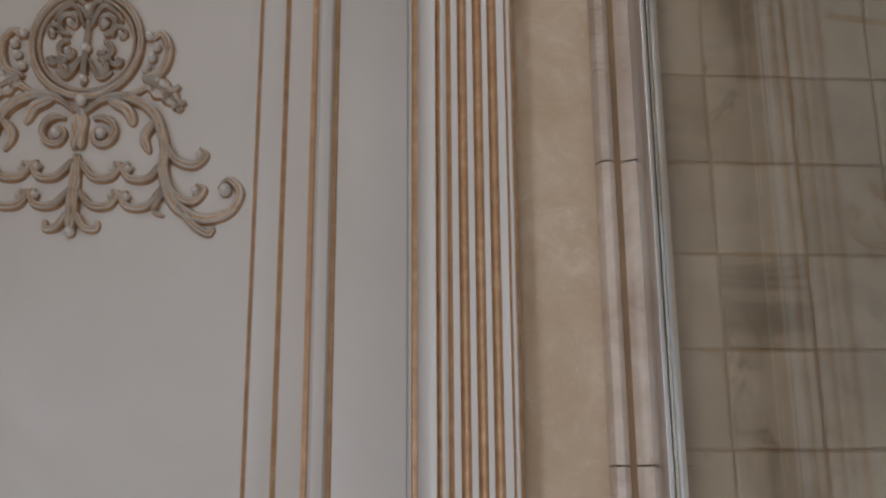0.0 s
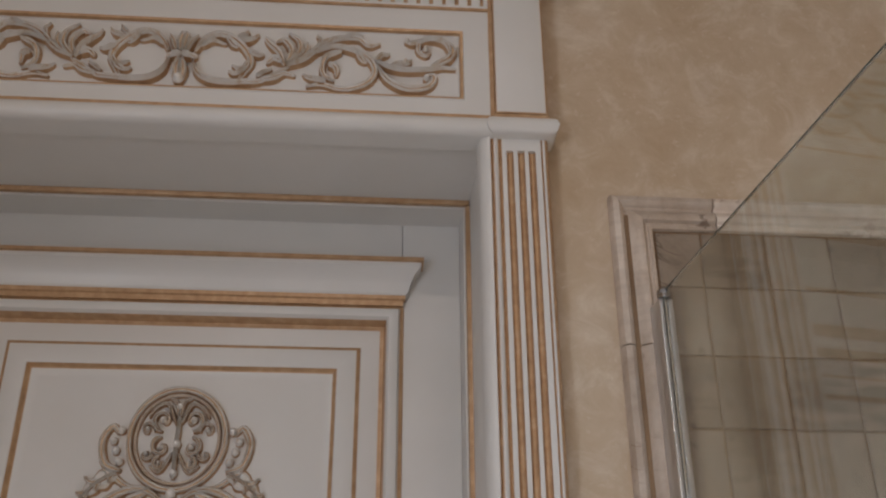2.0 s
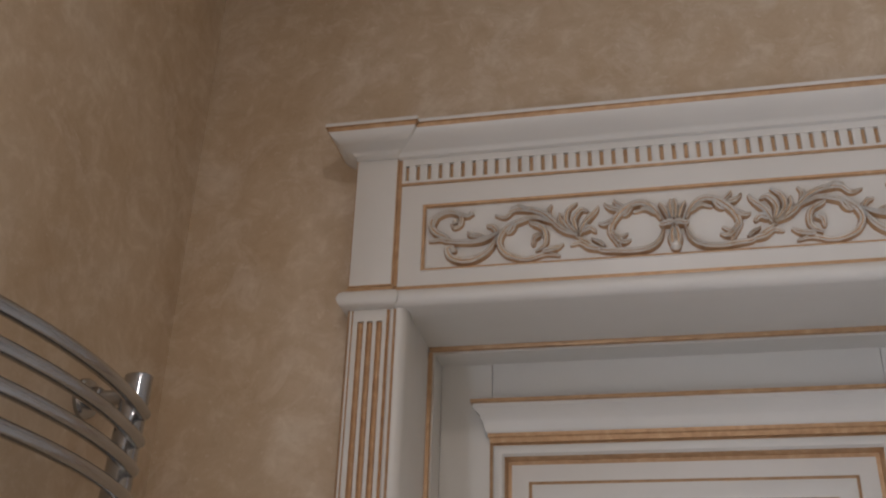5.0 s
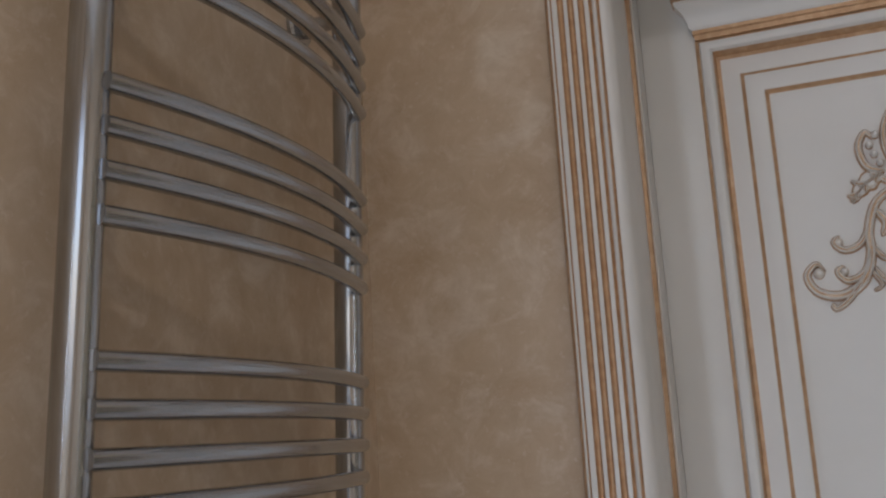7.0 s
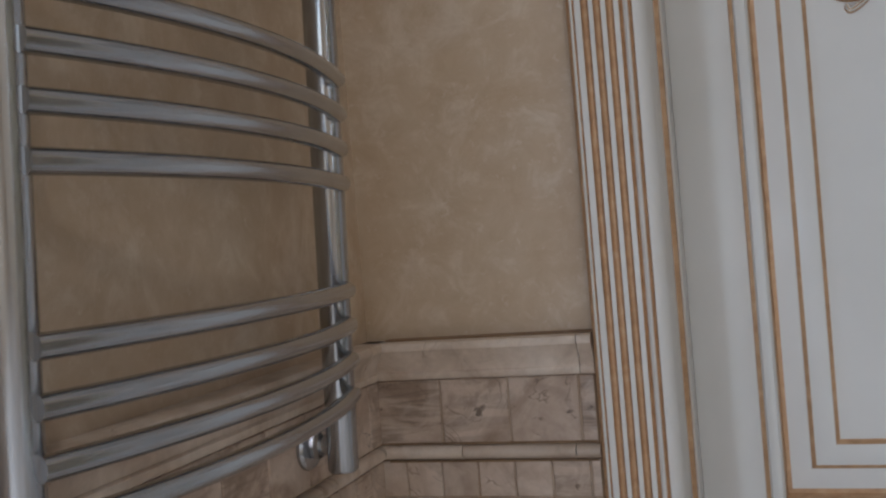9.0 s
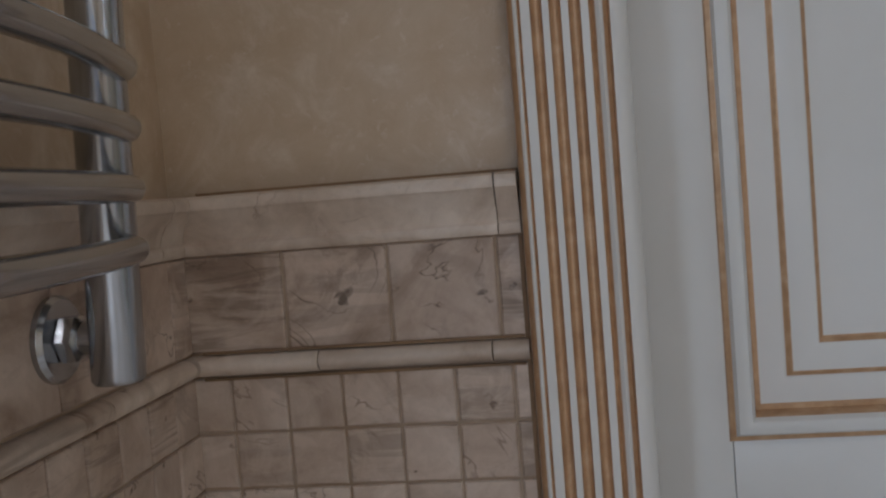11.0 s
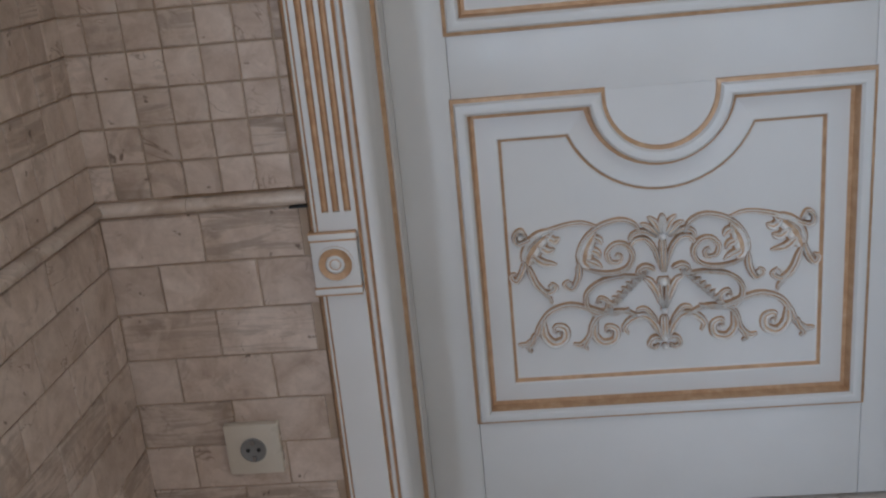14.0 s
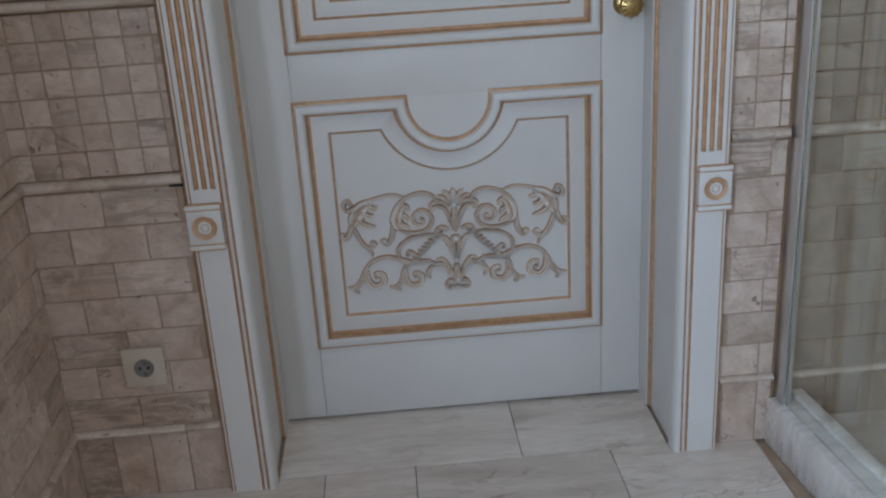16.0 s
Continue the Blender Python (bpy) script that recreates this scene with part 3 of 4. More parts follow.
# outer hanging leaf, its lobes and its two curled tips
r.stroke([(0.176, 0.520), (0.200, 0.504), (0.216, 0.480), (0.223, 0.460)], 0.007, 0.006, 0.8, 0.0125)
for lobe in ([(0.188, 0.513), (0.176, 0.502), (0.165, 0.506)], [(0.202, 0.498), (0.186, 0.485), (0.174, 0.488)], [(0.213, 0.481), (0.195, 0.465), (0.172, 0.461)]):
    r.stroke(lobe, 0.0055, 0.0022, 1.0, 0.004)
r.stroke([(0.194, 0.515), (0.215, 0.497), (0.229, 0.468)], 0.0022, 0.0026, 1.15, 0.001)
r.stroke([(0.224, 0.470), (0.230, 0.452), (0.241, 0.436), (0.249, 0.444), (0.241, 0.451)], 0.0060, 0.003, 1, 0.001)
r.stroke([(0.221, 0.464), (0.209, 0.430), (0.192, 0.412), (0.176, 0.419), (0.184, 0.430)], 0.0060, 0.003, 1, 0.001), r.ball(0.185, 0.423, 0.0042)
r.stroke([(0.202, 0.420), (0.187, 0.402), (0.184, 0.391)], 0.0045, 0.002)
# inner stem and leaf
r.stroke([(0.034, 0.503), (0.046, 0.522), (0.068, 0.530), (0.098, 0.523), (0.122, 0.505), (0.135, 0.482), (0.137, 0.462)], 0.0032, 0.0036, 1.1, 0.001)
r.stroke([(0.108, 0.512), (0.122, 0.488), (0.127, 0.464), (0.119, 0.450)], 0.005, 0.006, 0.8, 0.010)
for lobe in ([(0.112, 0.504), (0.103, 0.499), (0.098, 0.489)], [(0.119, 0.484), (0.107, 0.478), (0.101, 0.467)], [(0.125, 0.466), (0.111, 0.459), (0.098, 0.449)]):
    r.stroke(lobe, 0.0045, 0.002, 1.0, 0.0035)
r.stroke([(0.136, 0.462), (0.138, 0.437), (0.149, 0.417), (0.161, 0.424), (0.154, 0.432)], 0.0058, 0.003, 1, 0.001), r.ball(0.153, 0.426, 0.0042)
# upper and middle spirals
r.stroke([(0.130, 0.452), (0.103, 0.442), (0.077, 0.441), (0.056, 0.450), (0.049, 0.470), (0.060, 0.487), (0.077, 0.489), (0.090, 0.475), (0.085, 0.459), (0.071, 0.457), (0.068, 0.468), (0.075, 0.473)], 0.0028, 0.003, 1.1, 0.0018)
r.ball(0.074, 0.468, 0.004)
r.stroke([(0.035, 0.432), (0.069, 0.433), (0.103, 0.426), (0.125, 0.408), (0.127, 0.386), (0.114, 0.370), (0.096, 0.374), (0.092, 0.389), (0.104, 0.397), (0.111, 0.387)], 0.0028, 0.003, 1.1, 0.0015)
r.ball(0.105, 0.386, 0.004)
# crown of petals and tendrils
r.stroke([(0.001, 0.500), (0.0015, 0.518), (0.001, 0.536)], 0.003, 0.002, 1.1, 0.0045)
r.stroke([(0.004, 0.503), (0.012, 0.521), (0.023, 0.532)], 0.003, 0.002, 1.05, 0.0035)
r.stroke([(0.006, 0.500), (0.021, 0.514), (0.035, 0.521)], 0.003, 0.002, 1.05, 0.003)
r.stroke([(0.010, 0.497), (0.030, 0.508), (0.047, 0.504), (0.053, 0.492)], 0.0032, 0.0036, 1, 0.001)
r.stroke([(0.006, 0.447), (0.013, 0.475), (0.027, 0.494), (0.044, 0.493), (0.052, 0.482)], 0.0034, 0.0042, 1, 0.0012)
r.stroke([(0.002, 0.437), (0.003, 0.465), (0.002, 0.495)], 0.0045, 0.0035, 1.2)
r.ball(0.0, 0.499, 0.0075, 1.2)
# ears of wheat and the vase between them
for k in range(8):
    x, z = 0.030 + 0.0078 * k, 0.434 - 0.0079 * k
    r.stroke([(x, z), (x + 0.001, z + 0.008), (x + 0.008, z + 0.011)], 0.0034, 0.0018, 1.1)
    r.stroke([(x, z), (x + 0.009, z - 0.001), (x + 0.014, z - 0.006)], 0.0034, 0.0018, 1.1)
r.stroke([(0.014, 0.442), (0.030, 0.448), (0.040, 0.440), (0.030, 0.430)], 0.0052, 0.004, 1.2)
r.stroke([(0.002, 0.372), (0.010, 0.398), (0.020, 0.418), (0.032, 0.428)], 0.003, 0.0045, 1.1, 0.003)
r.stroke([(0.001, 0.372), (0.006, 0.402), (0.006, 0.428)], 0.003, 0.004, 1.1, 0.002)
r.ball(0.0, 0.420, 0.0085, 1.25), r.ball(0.0, 0.370, 0.006, 1.2)
# lower branches, each with a broad volute and a splayed foot
r.stroke([(0.057, 0.375), (0.088, 0.369), (0.127, 0.382), (0.157, 0.388), (0.187, 0.378), (0.206, 0.354), (0.216, 0.332), (0.240, 0.317)], 0.003, 0.005, 1.1, 0.001)
r.stroke([(0.214, 0.340), (0.224, 0.322), (0.246, 0.321)], 0.0065, 0.0035), r.stroke([(0.218, 0.330), (0.228, 0.314), (0.222, 0.306)], 0.0052, 0.0028)
r.stroke([(0.200, 0.366), (0.200, 0.338), (0.185, 0.320), (0.166, 0.327), (0.165, 0.345), (0.179, 0.350), (0.183, 0.339)], 0.0078, 0.0036, 0.9, 0.0025), r.ball(0.177, 0.338, 0.0042)
r.stroke([(0.036, 0.360), (0.070, 0.372), (0.105, 0.367), (0.118, 0.352), (0.124, 0.330), (0.139, 0.314), (0.152, 0.317)], 0.003, 0.005, 1.1, 0.001)
r.stroke([(0.126, 0.328), (0.134, 0.312), (0.128, 0.304)], 0.005, 0.0028)
r.stroke([(0.112, 0.362), (0.116, 0.334), (0.103, 0.316), (0.083, 0.320), (0.080, 0.338), (0.093, 0.345), (0.098, 0.335)], 0.0068, 0.0032, 0.9, 0.002), r.ball(0.092, 0.334, 0.004)
r.stroke([(0.008, 0.325), (0.017, 0.347), (0.032, 0.361), (0.052, 0.357), (0.066, 0.341), (0.060, 0.328)], 0.0065, 0.004, 1.1, 0.0015)
r.stroke([(0.012, 0.350), (0.030, 0.372), (0.046, 0.370)], 0.003, 0.0035, 1.0, 0.001)
# foot
r.stroke([(0.002, 0.318), (0.0025, 0.335), (0.002, 0.360)], 0.007, 0.005, 1.2)
r.stroke([(0.003, 0.318), (0.018, 0.320), (0.025, 0.308), (0.016, 0.301), (0.009, 0.308)], 0.005, 0.0038, 1.1)
r.ball(0.0, 0.322, 0.007, 1.2), r.ball(0.0, 0.304, 0.006, 1.1)
under(r.done("carved_panel", None, "raised acanthus scrollwork, ivory with gold patina"), door)

# brass knob
knob = part("door_knob", lathe(bmesh.new(), [(0.001, 0.0), (0.024, 0.0), (0.026, 0.004), (0.022, 0.009), (0.010, 0.012), (0.010, 0.030), (0.020, 0.036), (0.0245, 0.046), (0.022, 0.056), (0.012, 0.061), (0.001, 0.062)],
                                        lambda x, y, h: (0.372 + x, LEAF - h, 0.905 + y), 28), BRASS, None, "round aged brass knob", 40)
under(knob, door)
bm = bmesh.new()
for k in range(12):
    a = 2 * math.pi * k / 12
    tube(bm, [(0.372 + q * math.cos(a), LEAF - h, 0.905 + q * math.sin(a)) for q, h in ((0.012, 0.0605), (0.021, 0.056), (0.0245, 0.047), (0.021, 0.037))], 0.0022, 6)
fl = part("fluting", bm, BRASS, None, "", 60)
fl.parent, fl.matrix_parent_inverse = knob, knob.matrix_world.inverted()

# ---- the casing round the door ----
casing = empty("trim", (0, 0, 0), label="ivory fluted door surround with carved frieze and crown", category="door casing", kind="structure")
# reveal: side and head linings with a gold bead at the leaf
LX, LZ = 0.4225, 2.1600
for s in (-1, 1):
    boxed("lining", *sorted((s * LX, s * (LX + 0.018))), 0.0302, 0.190, 0, LZ + 0.018, WHITE, casing)
    boxed("door_stop", *sorted((s * (LX - 0.0095), s * (LX + 0.018))), 0.2025, 0.31, 0, LZ + 0.018, WHITE, casing)
    boxed("bead", *sorted((s * (LX - 0.007), s * (LX + 0.01))), 0.191, 0.2024, 0, LZ - 0.007, GOLD, casing, 0.004, "gold patina bead")
boxed("lining", -LX, LX, 0.0302, 0.190, LZ, LZ + 0.018, WHITE, casing)
boxed("door_stop", -LX + 0.0095, LX - 0.0095, 0.2025, 0.31, LZ - 0.0095, LZ + 0.018, WHITE, casing)
boxed("bead", -LX, LX, 0.191, 0.2024, LZ - 0.007, LZ + 0.01, GOLD, casing, 0.004, "gold patina bead")

# pilaster section from the reveal outwards: bullnose, twin gold lines, three flutes, gold outer edge
IN = JX


def pilaster_outline(flutes):
    pts, tints = [(IN, 0.030)], [0]
    for k in range(7):
        a = math.pi / 2 * k / 6
        pts.append((IN + 0.013 * (1 - math.cos(a)), 0.016 - 0.020 * math.sin(a))), tints.append(0)
    def add(x, y, tint):
        pts.append((x, y)), tints.append(tint)
    for x, y, tint in ((0.0147, -0.004, 1), (0.0165, 0.0025, 1), (0.0200, 0.0005, 0), (0.0225, -0.0012, 0), (0.0260, 0.0005, 1), (0.0285, 0.0035, 1), (0.0310, 0.0, 0)):
        add(IN + x, y, tint)
    if flutes:
        for c0 in (0.4580, 0.4735, 0.4885):
            for x, y, tint in ((-0.0048, 0.0, 1), (-0.0042, 0.0030, 1), (-0.0024, 0.0056, 1), (0.0, 0.0064, 1), (0.0024, 0.0056, 1), (0.0042, 0.0030, 1), (0.0048, 0.0, 0)):
                add(c0 + x, y, tint)
    for x, y, tint in ((0.5010, 0.0, 1), (0.5023, 0.0020, 1), (0.5036, 0.0, 0), (0.5053, -0.001, 0), (0.5070, 0.0, 1), (CX - 0.002, 0.0015, 1), (CX, 0.006, 1), (CX, 0.013, 0), (CX + 0.001, 0.016, 1), (CX + 0.001, 0.022, 1), (CX, FACE, 0)):
        add(x, y, tint)
    return pts, tints


for s in (-1, 1):
    for name, z0, z1, fl in (("pilaster_foot", 0.0, 0.540, False), ("pilaster_neck", 0.626, 0.654, False), ("pilaster", 0.654, 2.1335, True), ("pilaster_head", 2.1335, 2.1525, False)):
        pts, tints = pilaster_outline(fl)
        ob = part(name, prism(bmesh.new(), pts, lambda u, w, a: (s * u, w, a), z0, z1, tints), [WHITE, GOLD], casing, "", 50)
    # inner mouldings run past the rosette block
    pts, tints = pilaster_outline(False)
    part("edge_moulding", prism(bmesh.new(), pts[:15] + [(0.4505, 0.006), (0.4505, 0.030)], lambda u, w, a: (s * u, w, a), 0.540, 0.626, tints[:15] + [0, 0]), [WHITE, GOLD], casing, "", 50)
    x0, x1 = sorted((s * 0.4505, s * (CX + 0.002)))
    block = boxed("rosette_block", x0, x1, -0.006, FACE, 0.548, 0.618, WHITE, casing, 0.0012)
    for z in (0.5435, 0.6220):
        boxed("fillet", x0 - 0.0012, x1 + 0.0012, -0.0085, FACE, z - 0.0045, z + 0.0045, WHITE, casing, 0.002)
        for dz in (-0.0051, 0.0046):
            boxed("gold_line", x0 - 0.001, x1 + 0.001, -0.0074, 0.02, z + dz - 0.0014, z + dz + 0.0018, GOLD, casing)
    cxr = (x0 + x1) / 2
    lathe_rows = [(0.0255, 0.0), (0.0255, 0.002), (0.023, 0.0035), (0.020, 0.002), (0.0175, 0.0008), (0.0145, 0.0008), (0.013, 0.004), (0.0105, 0.0055), (0.008, 0.004), (0.0065, 0.004), (0.004, 0.0058), (0.0008, 0.0062)]
    bm = lathe(bmesh.new(), lathe_rows, lambda x, y, h: (cxr + x, -0.006 - h, 0.583 + y), 28)
    for f in bm.faces:
        q = math.hypot(f.calc_center_median().x - cxr, f.calc_center_median().z - 0.583)
        f.material_index = 1 if 0.0118 < q < 0.0215 or 0.0055 < q < 0.0082 or q > 0.0245 else 0
    ros = part("rosette", bm, [WHITE, GOLD], casing, "turned rosette with a gold ring", 40)
    ros.parent = block

# head of the surround, seen from bottom to top; profiles are (height above the wall face line, z)
def run(name, prof, x0, x1, y_of, tints, ret=True, label=""):
    """A horizontal moulding from x0 to x1 whose ends return to the wall by the same profile."""
    bm = bmesh.new()
    front = [[bm.verts.new((x0 - (h if ret else 0), y_of - h, z)) for h, z in prof], [bm.verts.new((x1 + (h if ret else 0), y_of - h, z)) for h, z in prof]]
    back = [[bm.verts.new((x0 - (h if ret else 0), FACE, z)) for h, z in prof], [bm.verts.new((x1 + (h if ret else 0), FACE, z)) for h, z in prof]]
    n = len(prof)
    for i in range(n - 1):
        bm.faces.new((front[0][i], front[1][i], front[1][i + 1], front[0][i + 1])).material_index = tints[i]
        for a, b2 in zip(front, back):
            bm.faces.new((a[i], a[i + 1], b2[i + 1], b2[i])).material_index = tints[i]
    for i in (0, n - 1):
        bm.faces.new((front[0][i], front[1][i], back[1][i], back[0][i])).material_index = tints[min(i, n - 2)]
    return part(name, bm, [WHITE, GOLD], casing, label, 45)


# bullnose head of the casing and its capital
bm = bmesh.new()
pts = [(0.030, JZ)] + [(0.016 - 0.020 * math.sin(math.pi / 2 * k / 6), JZ + 0.013 * (1 - math.cos(math.pi / 2 * k / 6))) for k in range(7)] + [(-0.004, 2.1625), (0.02, 2.1625), (0.030, 2.1625)]
prism(bm, pts, lambda u, w, a: (a, u, w), -0.436, 0.436)
part("head_moulding", bm, WHITE, casing, "", 50)
cap = [(0.0, 2.1525), (0.006, 2.1535), (0.012, 2.1585), (0.015, 2.1665), (0.012, 2.1755), (0.006, 2.1805), (0.003, 2.1815), (0.003, 2.1875), (0.0, 2.1885)]
run("capital_moulding", cap, -0.436, 0.436, -0.001, [0, 0, 0, 0, 0, 1, 1, 0], False)
for s in (-1, 1):
    x0, x1 = sorted((s * 0.440, s * (CX - 0.001)))
    run("capital", cap, x0, x1, -0.006, [0, 0, 0, 0, 0, 1, 1, 0])
    boxed("end_block", x0 + 0.001, x1 - 0.001, -0.009, FACE, 2.1895, 2.4255, WHITE, casing, 0.0012)
    for x in (x0 - 0.0005, x1 - 0.0012):
        boxed("gold_line", x, x + 0.0022, -0.0075, FACE, 2.1895, 2.4245, GOLD, casing)
    boxed("gold_line", x0, x1, -0.0098, FACE, 2.1885, 2.1910, GOLD, casing)
# frieze board with a sunk, gold-edged field
FX = 0.433
bm = moulding(bmesh.new(), rect_loop(-0.396, 0.396, 2.2140, 2.3345), ((-0.001, 0.0, 0), (0.0005, 0.002, 1), (0.004, 0.001, 1), (0.0055, -0.004, 0), (0.008, -0.006, 0)), 0.0)
for x0, x1, z0, z1 in ((-FX, FX, 2.1885, 2.2150), (-FX, FX, 2.3335, 2.3725), (-FX, -0.395, 2.2150, 2.3335), (0.395, FX, 2.2150, 2.3335)):
    box(bm, x0, x1, 0.0, FACE, z0, z1)
box(bm, -0.389, 0.389, 0.006, 0.02, 2.2205, 2.3280)
part("frieze", bm, [WHITE, GOLD], casing, "", 40)
for s in (-1, 1):
    boxed("gold_line", *sorted((s * FX, s * 0.439)), -0.002, FACE, 2.1895, 2.4255, GOLD, casing)
boxed("gold_line", -FX, FX, -0.004, FACE, 2.3725, 2.3760, GOLD, casing)
# dentil band: ivory teeth over a gold bed
boxed("dentil_bed", -FX, FX, 0.003, FACE, 2.3760, 2.4255, GOLD, casing, 0, "gold patina bed behind the dentils")
boxed("dentil_rail", -FX, FX, -0.003, 0.003, 2.3760, 2.3810, WHITE, casing)
boxed("dentil_rail", -FX, FX, -0.003, 0.003, 2.4105, 2.4255, WHITE, casing)
first = boxed("dentil", -0.0064, 0.0064, -0.003, 0.003, 2.3810, 2.4105, WHITE, casing, 0.0012)
for k in range(-22, 23):
    ob = first if k == -22 else new("dentil", first.data)
    ob.parent, ob.location = casing, (k * 0.0189, 0, 0)
for s in (-1, 1):
    boxed("end_dentil", *sorted((s * 0.4275, s * FX)), -0.003, 0.003, 2.3810, 2.4105, WHITE, casing)
# crown, broken forward over the end blocks
crown = [(0.0000, 2.4165), (0.0024, 2.4177), (0.0040, 2.4208), (0.0096, 2.4239), (0.0208, 2.4289), (0.0336, 2.4363), (0.0400, 2.4432), (0.0416, 2.4475), (0.0416, 2.4487), (0.0448, 2.4494), (0.0448, 2.4549), (0.0400, 2.4568), (0.0000, 2.4574)]
crown = [(h, 2.4225 + 1.18 * (z - 2.4165)) for h, z in crown]
ct = [0, 0, 0, 0, 0, 0, 1, 1, 1, 0, 0, 0]
run("crown", crown, -0.4405, 0.4405, -0.010, ct, False)
for s in (-1, 1):
    x0, x1 = sorted((s * 0.4405, s * (CX - 0.003)))
    run("crown_end", crown, x0, x1, -0.019, ct)

# carved rinceau in the frieze
r = Relief(0.006, 0.0150)
# bound sheaf in the middle
r.stroke([(0.0, 2.268), (0.022, 2.269)], 0.0055, 0.005, 1.2)
r.stroke([(0.002, 2.274), (0.004, 2.296), (0.003, 2.312)], 0.003, 0.002, 1.1, 0.003)
r.stroke([(0.007, 2.274), (0.013, 2.294), (0.020, 2.306)], 0.003, 0.002, 1.1, 0.0025)
r.stroke([(0.002, 2.262), (0.005, 2.244), (0.002, 2.226)], 0.003, 0.004, 1.2, 0.003)
r.ball(0.0, 2.229, 0.0085, 1.1)
# first ring with its leaflets
r.stroke([(0.018, 2.275), (0.030, 2.297), (0.049, 2.307), (0.070, 2.301), (0.089, 2.282), (0.096, 2.263), (0.088, 2.245), (0.080, 2.230)], 0.0042, 0.0042, 1, 0.0022)
r.stroke([(0.026, 2.286), (0.042, 2.297), (0.060, 2.293)], 0.0022, 0.002, 0.9, 0.001)
for lobe in ([(0.094, 2.262), (0.086, 2.250), (0.070, 2.257)], [(0.074, 2.300), (0.084, 2.309), (0.089, 2.319)], [(0.080, 2.296), (0.094, 2.302), (0.104, 2.313)], [(0.092, 2.280), (0.104, 2.275), (0.114, 2.278)],
             [(0.060, 2.304), (0.070, 2.291), (0.078, 2.290)], [(0.090, 2.250), (0.078, 2.242), (0.066, 2.246)]):
    r.stroke(lobe, 0.0042, 0.0018, 1.0, 0.0015)
r.stroke([(0.016, 2.262), (0.024, 2.240), (0.040, 2.228), (0.064, 2.225), (0.090, 2.228), (0.112, 2.232), (0.133, 2.247), (0.150, 2.258)], 0.0036, 0.0042, 1.05, 0.001)
r.stroke([(0.112, 2.233), (0.130, 2.237), (0.144, 2.247), (0.159, 2.243)], 0.0052, 0.0026, 0.9, 0.001)
r.stroke([(0.106, 2.237), (0.118, 2.247), (0.126, 2.254)], 0.004, 0.002)
# the spray that rises between the rings
for leaf in ([(0.146, 2.258), (0.163, 2.280), (0.161, 2.304), (0.146, 2.317)], [(0.146, 2.260), (0.152, 2.284), (0.140, 2.304), (0.129, 2.300)], [(0.144, 2.257), (0.135, 2.279), (0.120, 2.297), (0.113, 2.309)],
             [(0.140, 2.264), (0.126, 2.270), (0.118, 2.262)], [(0.156, 2.262), (0.172, 2.284), (0.174, 2.302)]):
    r.stroke(leaf, 0.0045, 0.0022, 1.05, 0.002)
r.stroke([(0.147, 2.257), (0.172, 2.271), (0.195, 2.296), (0.219, 2.309), (0.246, 2.312), (0.260, 2.301), (0.277, 2.305)], 0.004, 0.0028, 1.1, 0.002)
r.stroke([(0.188, 2.290), (0.191, 2.306), (0.186, 2.317)], 0.004, 0.002), r.stroke([(0.222, 2.309), (0.238, 2.317), (0.252, 2.317)], 0.004, 0.002)
# second ring
r.stroke([(0.180, 2.280), (0.211, 2.294), (0.236, 2.290), (0.258, 2.279), (0.270, 2.258), (0.262, 2.238), (0.242, 2.227), (0.221, 2.225), (0.197, 2.231), (0.175, 2.226)], 0.0034, 0.004, 1, 0.0018)
for lobe in ([(0.222, 2.287), (0.200, 2.274), (0.197, 2.250), (0.213, 2.236)], [(0.204, 2.264), (0.215, 2.258), (0.216, 2.245)], [(0.202, 2.234), (0.184, 2.238), (0.169, 2.247)], [(0.244, 2.288), (0.250, 2.276), (0.259, 2.271)],
             [(0.271, 2.270), (0.280, 2.284), (0.291, 2.288)], [(0.293, 2.267), (0.313, 2.271), (0.322, 2.279)]):
    r.stroke(lobe, 0.004, 0.0022, 1.0, 0.0018)
r.ball(0.313, 2.273, 0.0048)
# the tendrils at the end
r.stroke([(0.270, 2.272), (0.301, 2.259), (0.342, 2.261), (0.366, 2.268), (0.385, 2.266)], 0.003, 0.0028, 1.05, 0.0012)
r.stroke([(0.350, 2.267), (0.374, 2.282), (0.381, 2.303), (0.367, 2.318)], 0.0045, 0.0025, 1.0, 0.003)
r.stroke([(0.378, 2.289), (0.371, 2.308), (0.351, 2.316), (0.334, 2.310), (0.332, 2.295), (0.342, 2.288), (0.349, 2.296)], 0.004, 0.0028, 1.0, 0.001), r.ball(0.342, 2.298, 0.0046)
r.stroke([(0.340, 2.312), (0.322, 2.307), (0.313, 2.314)], 0.0042, 0.0026), r.ball(0.315, 2.311, 0.0042)
r.stroke([(0.272, 2.266), (0.289, 2.240), (0.317, 2.227), (0.345, 2.234), (0.354, 2.252), (0.342, 2.254)], 0.003, 0.0045, 1.0, 0.003), r.ball(0.343, 2.247, 0.005)
r.done("carved_rinceau", casing, "carved acanthus frieze, ivory with gold patina")

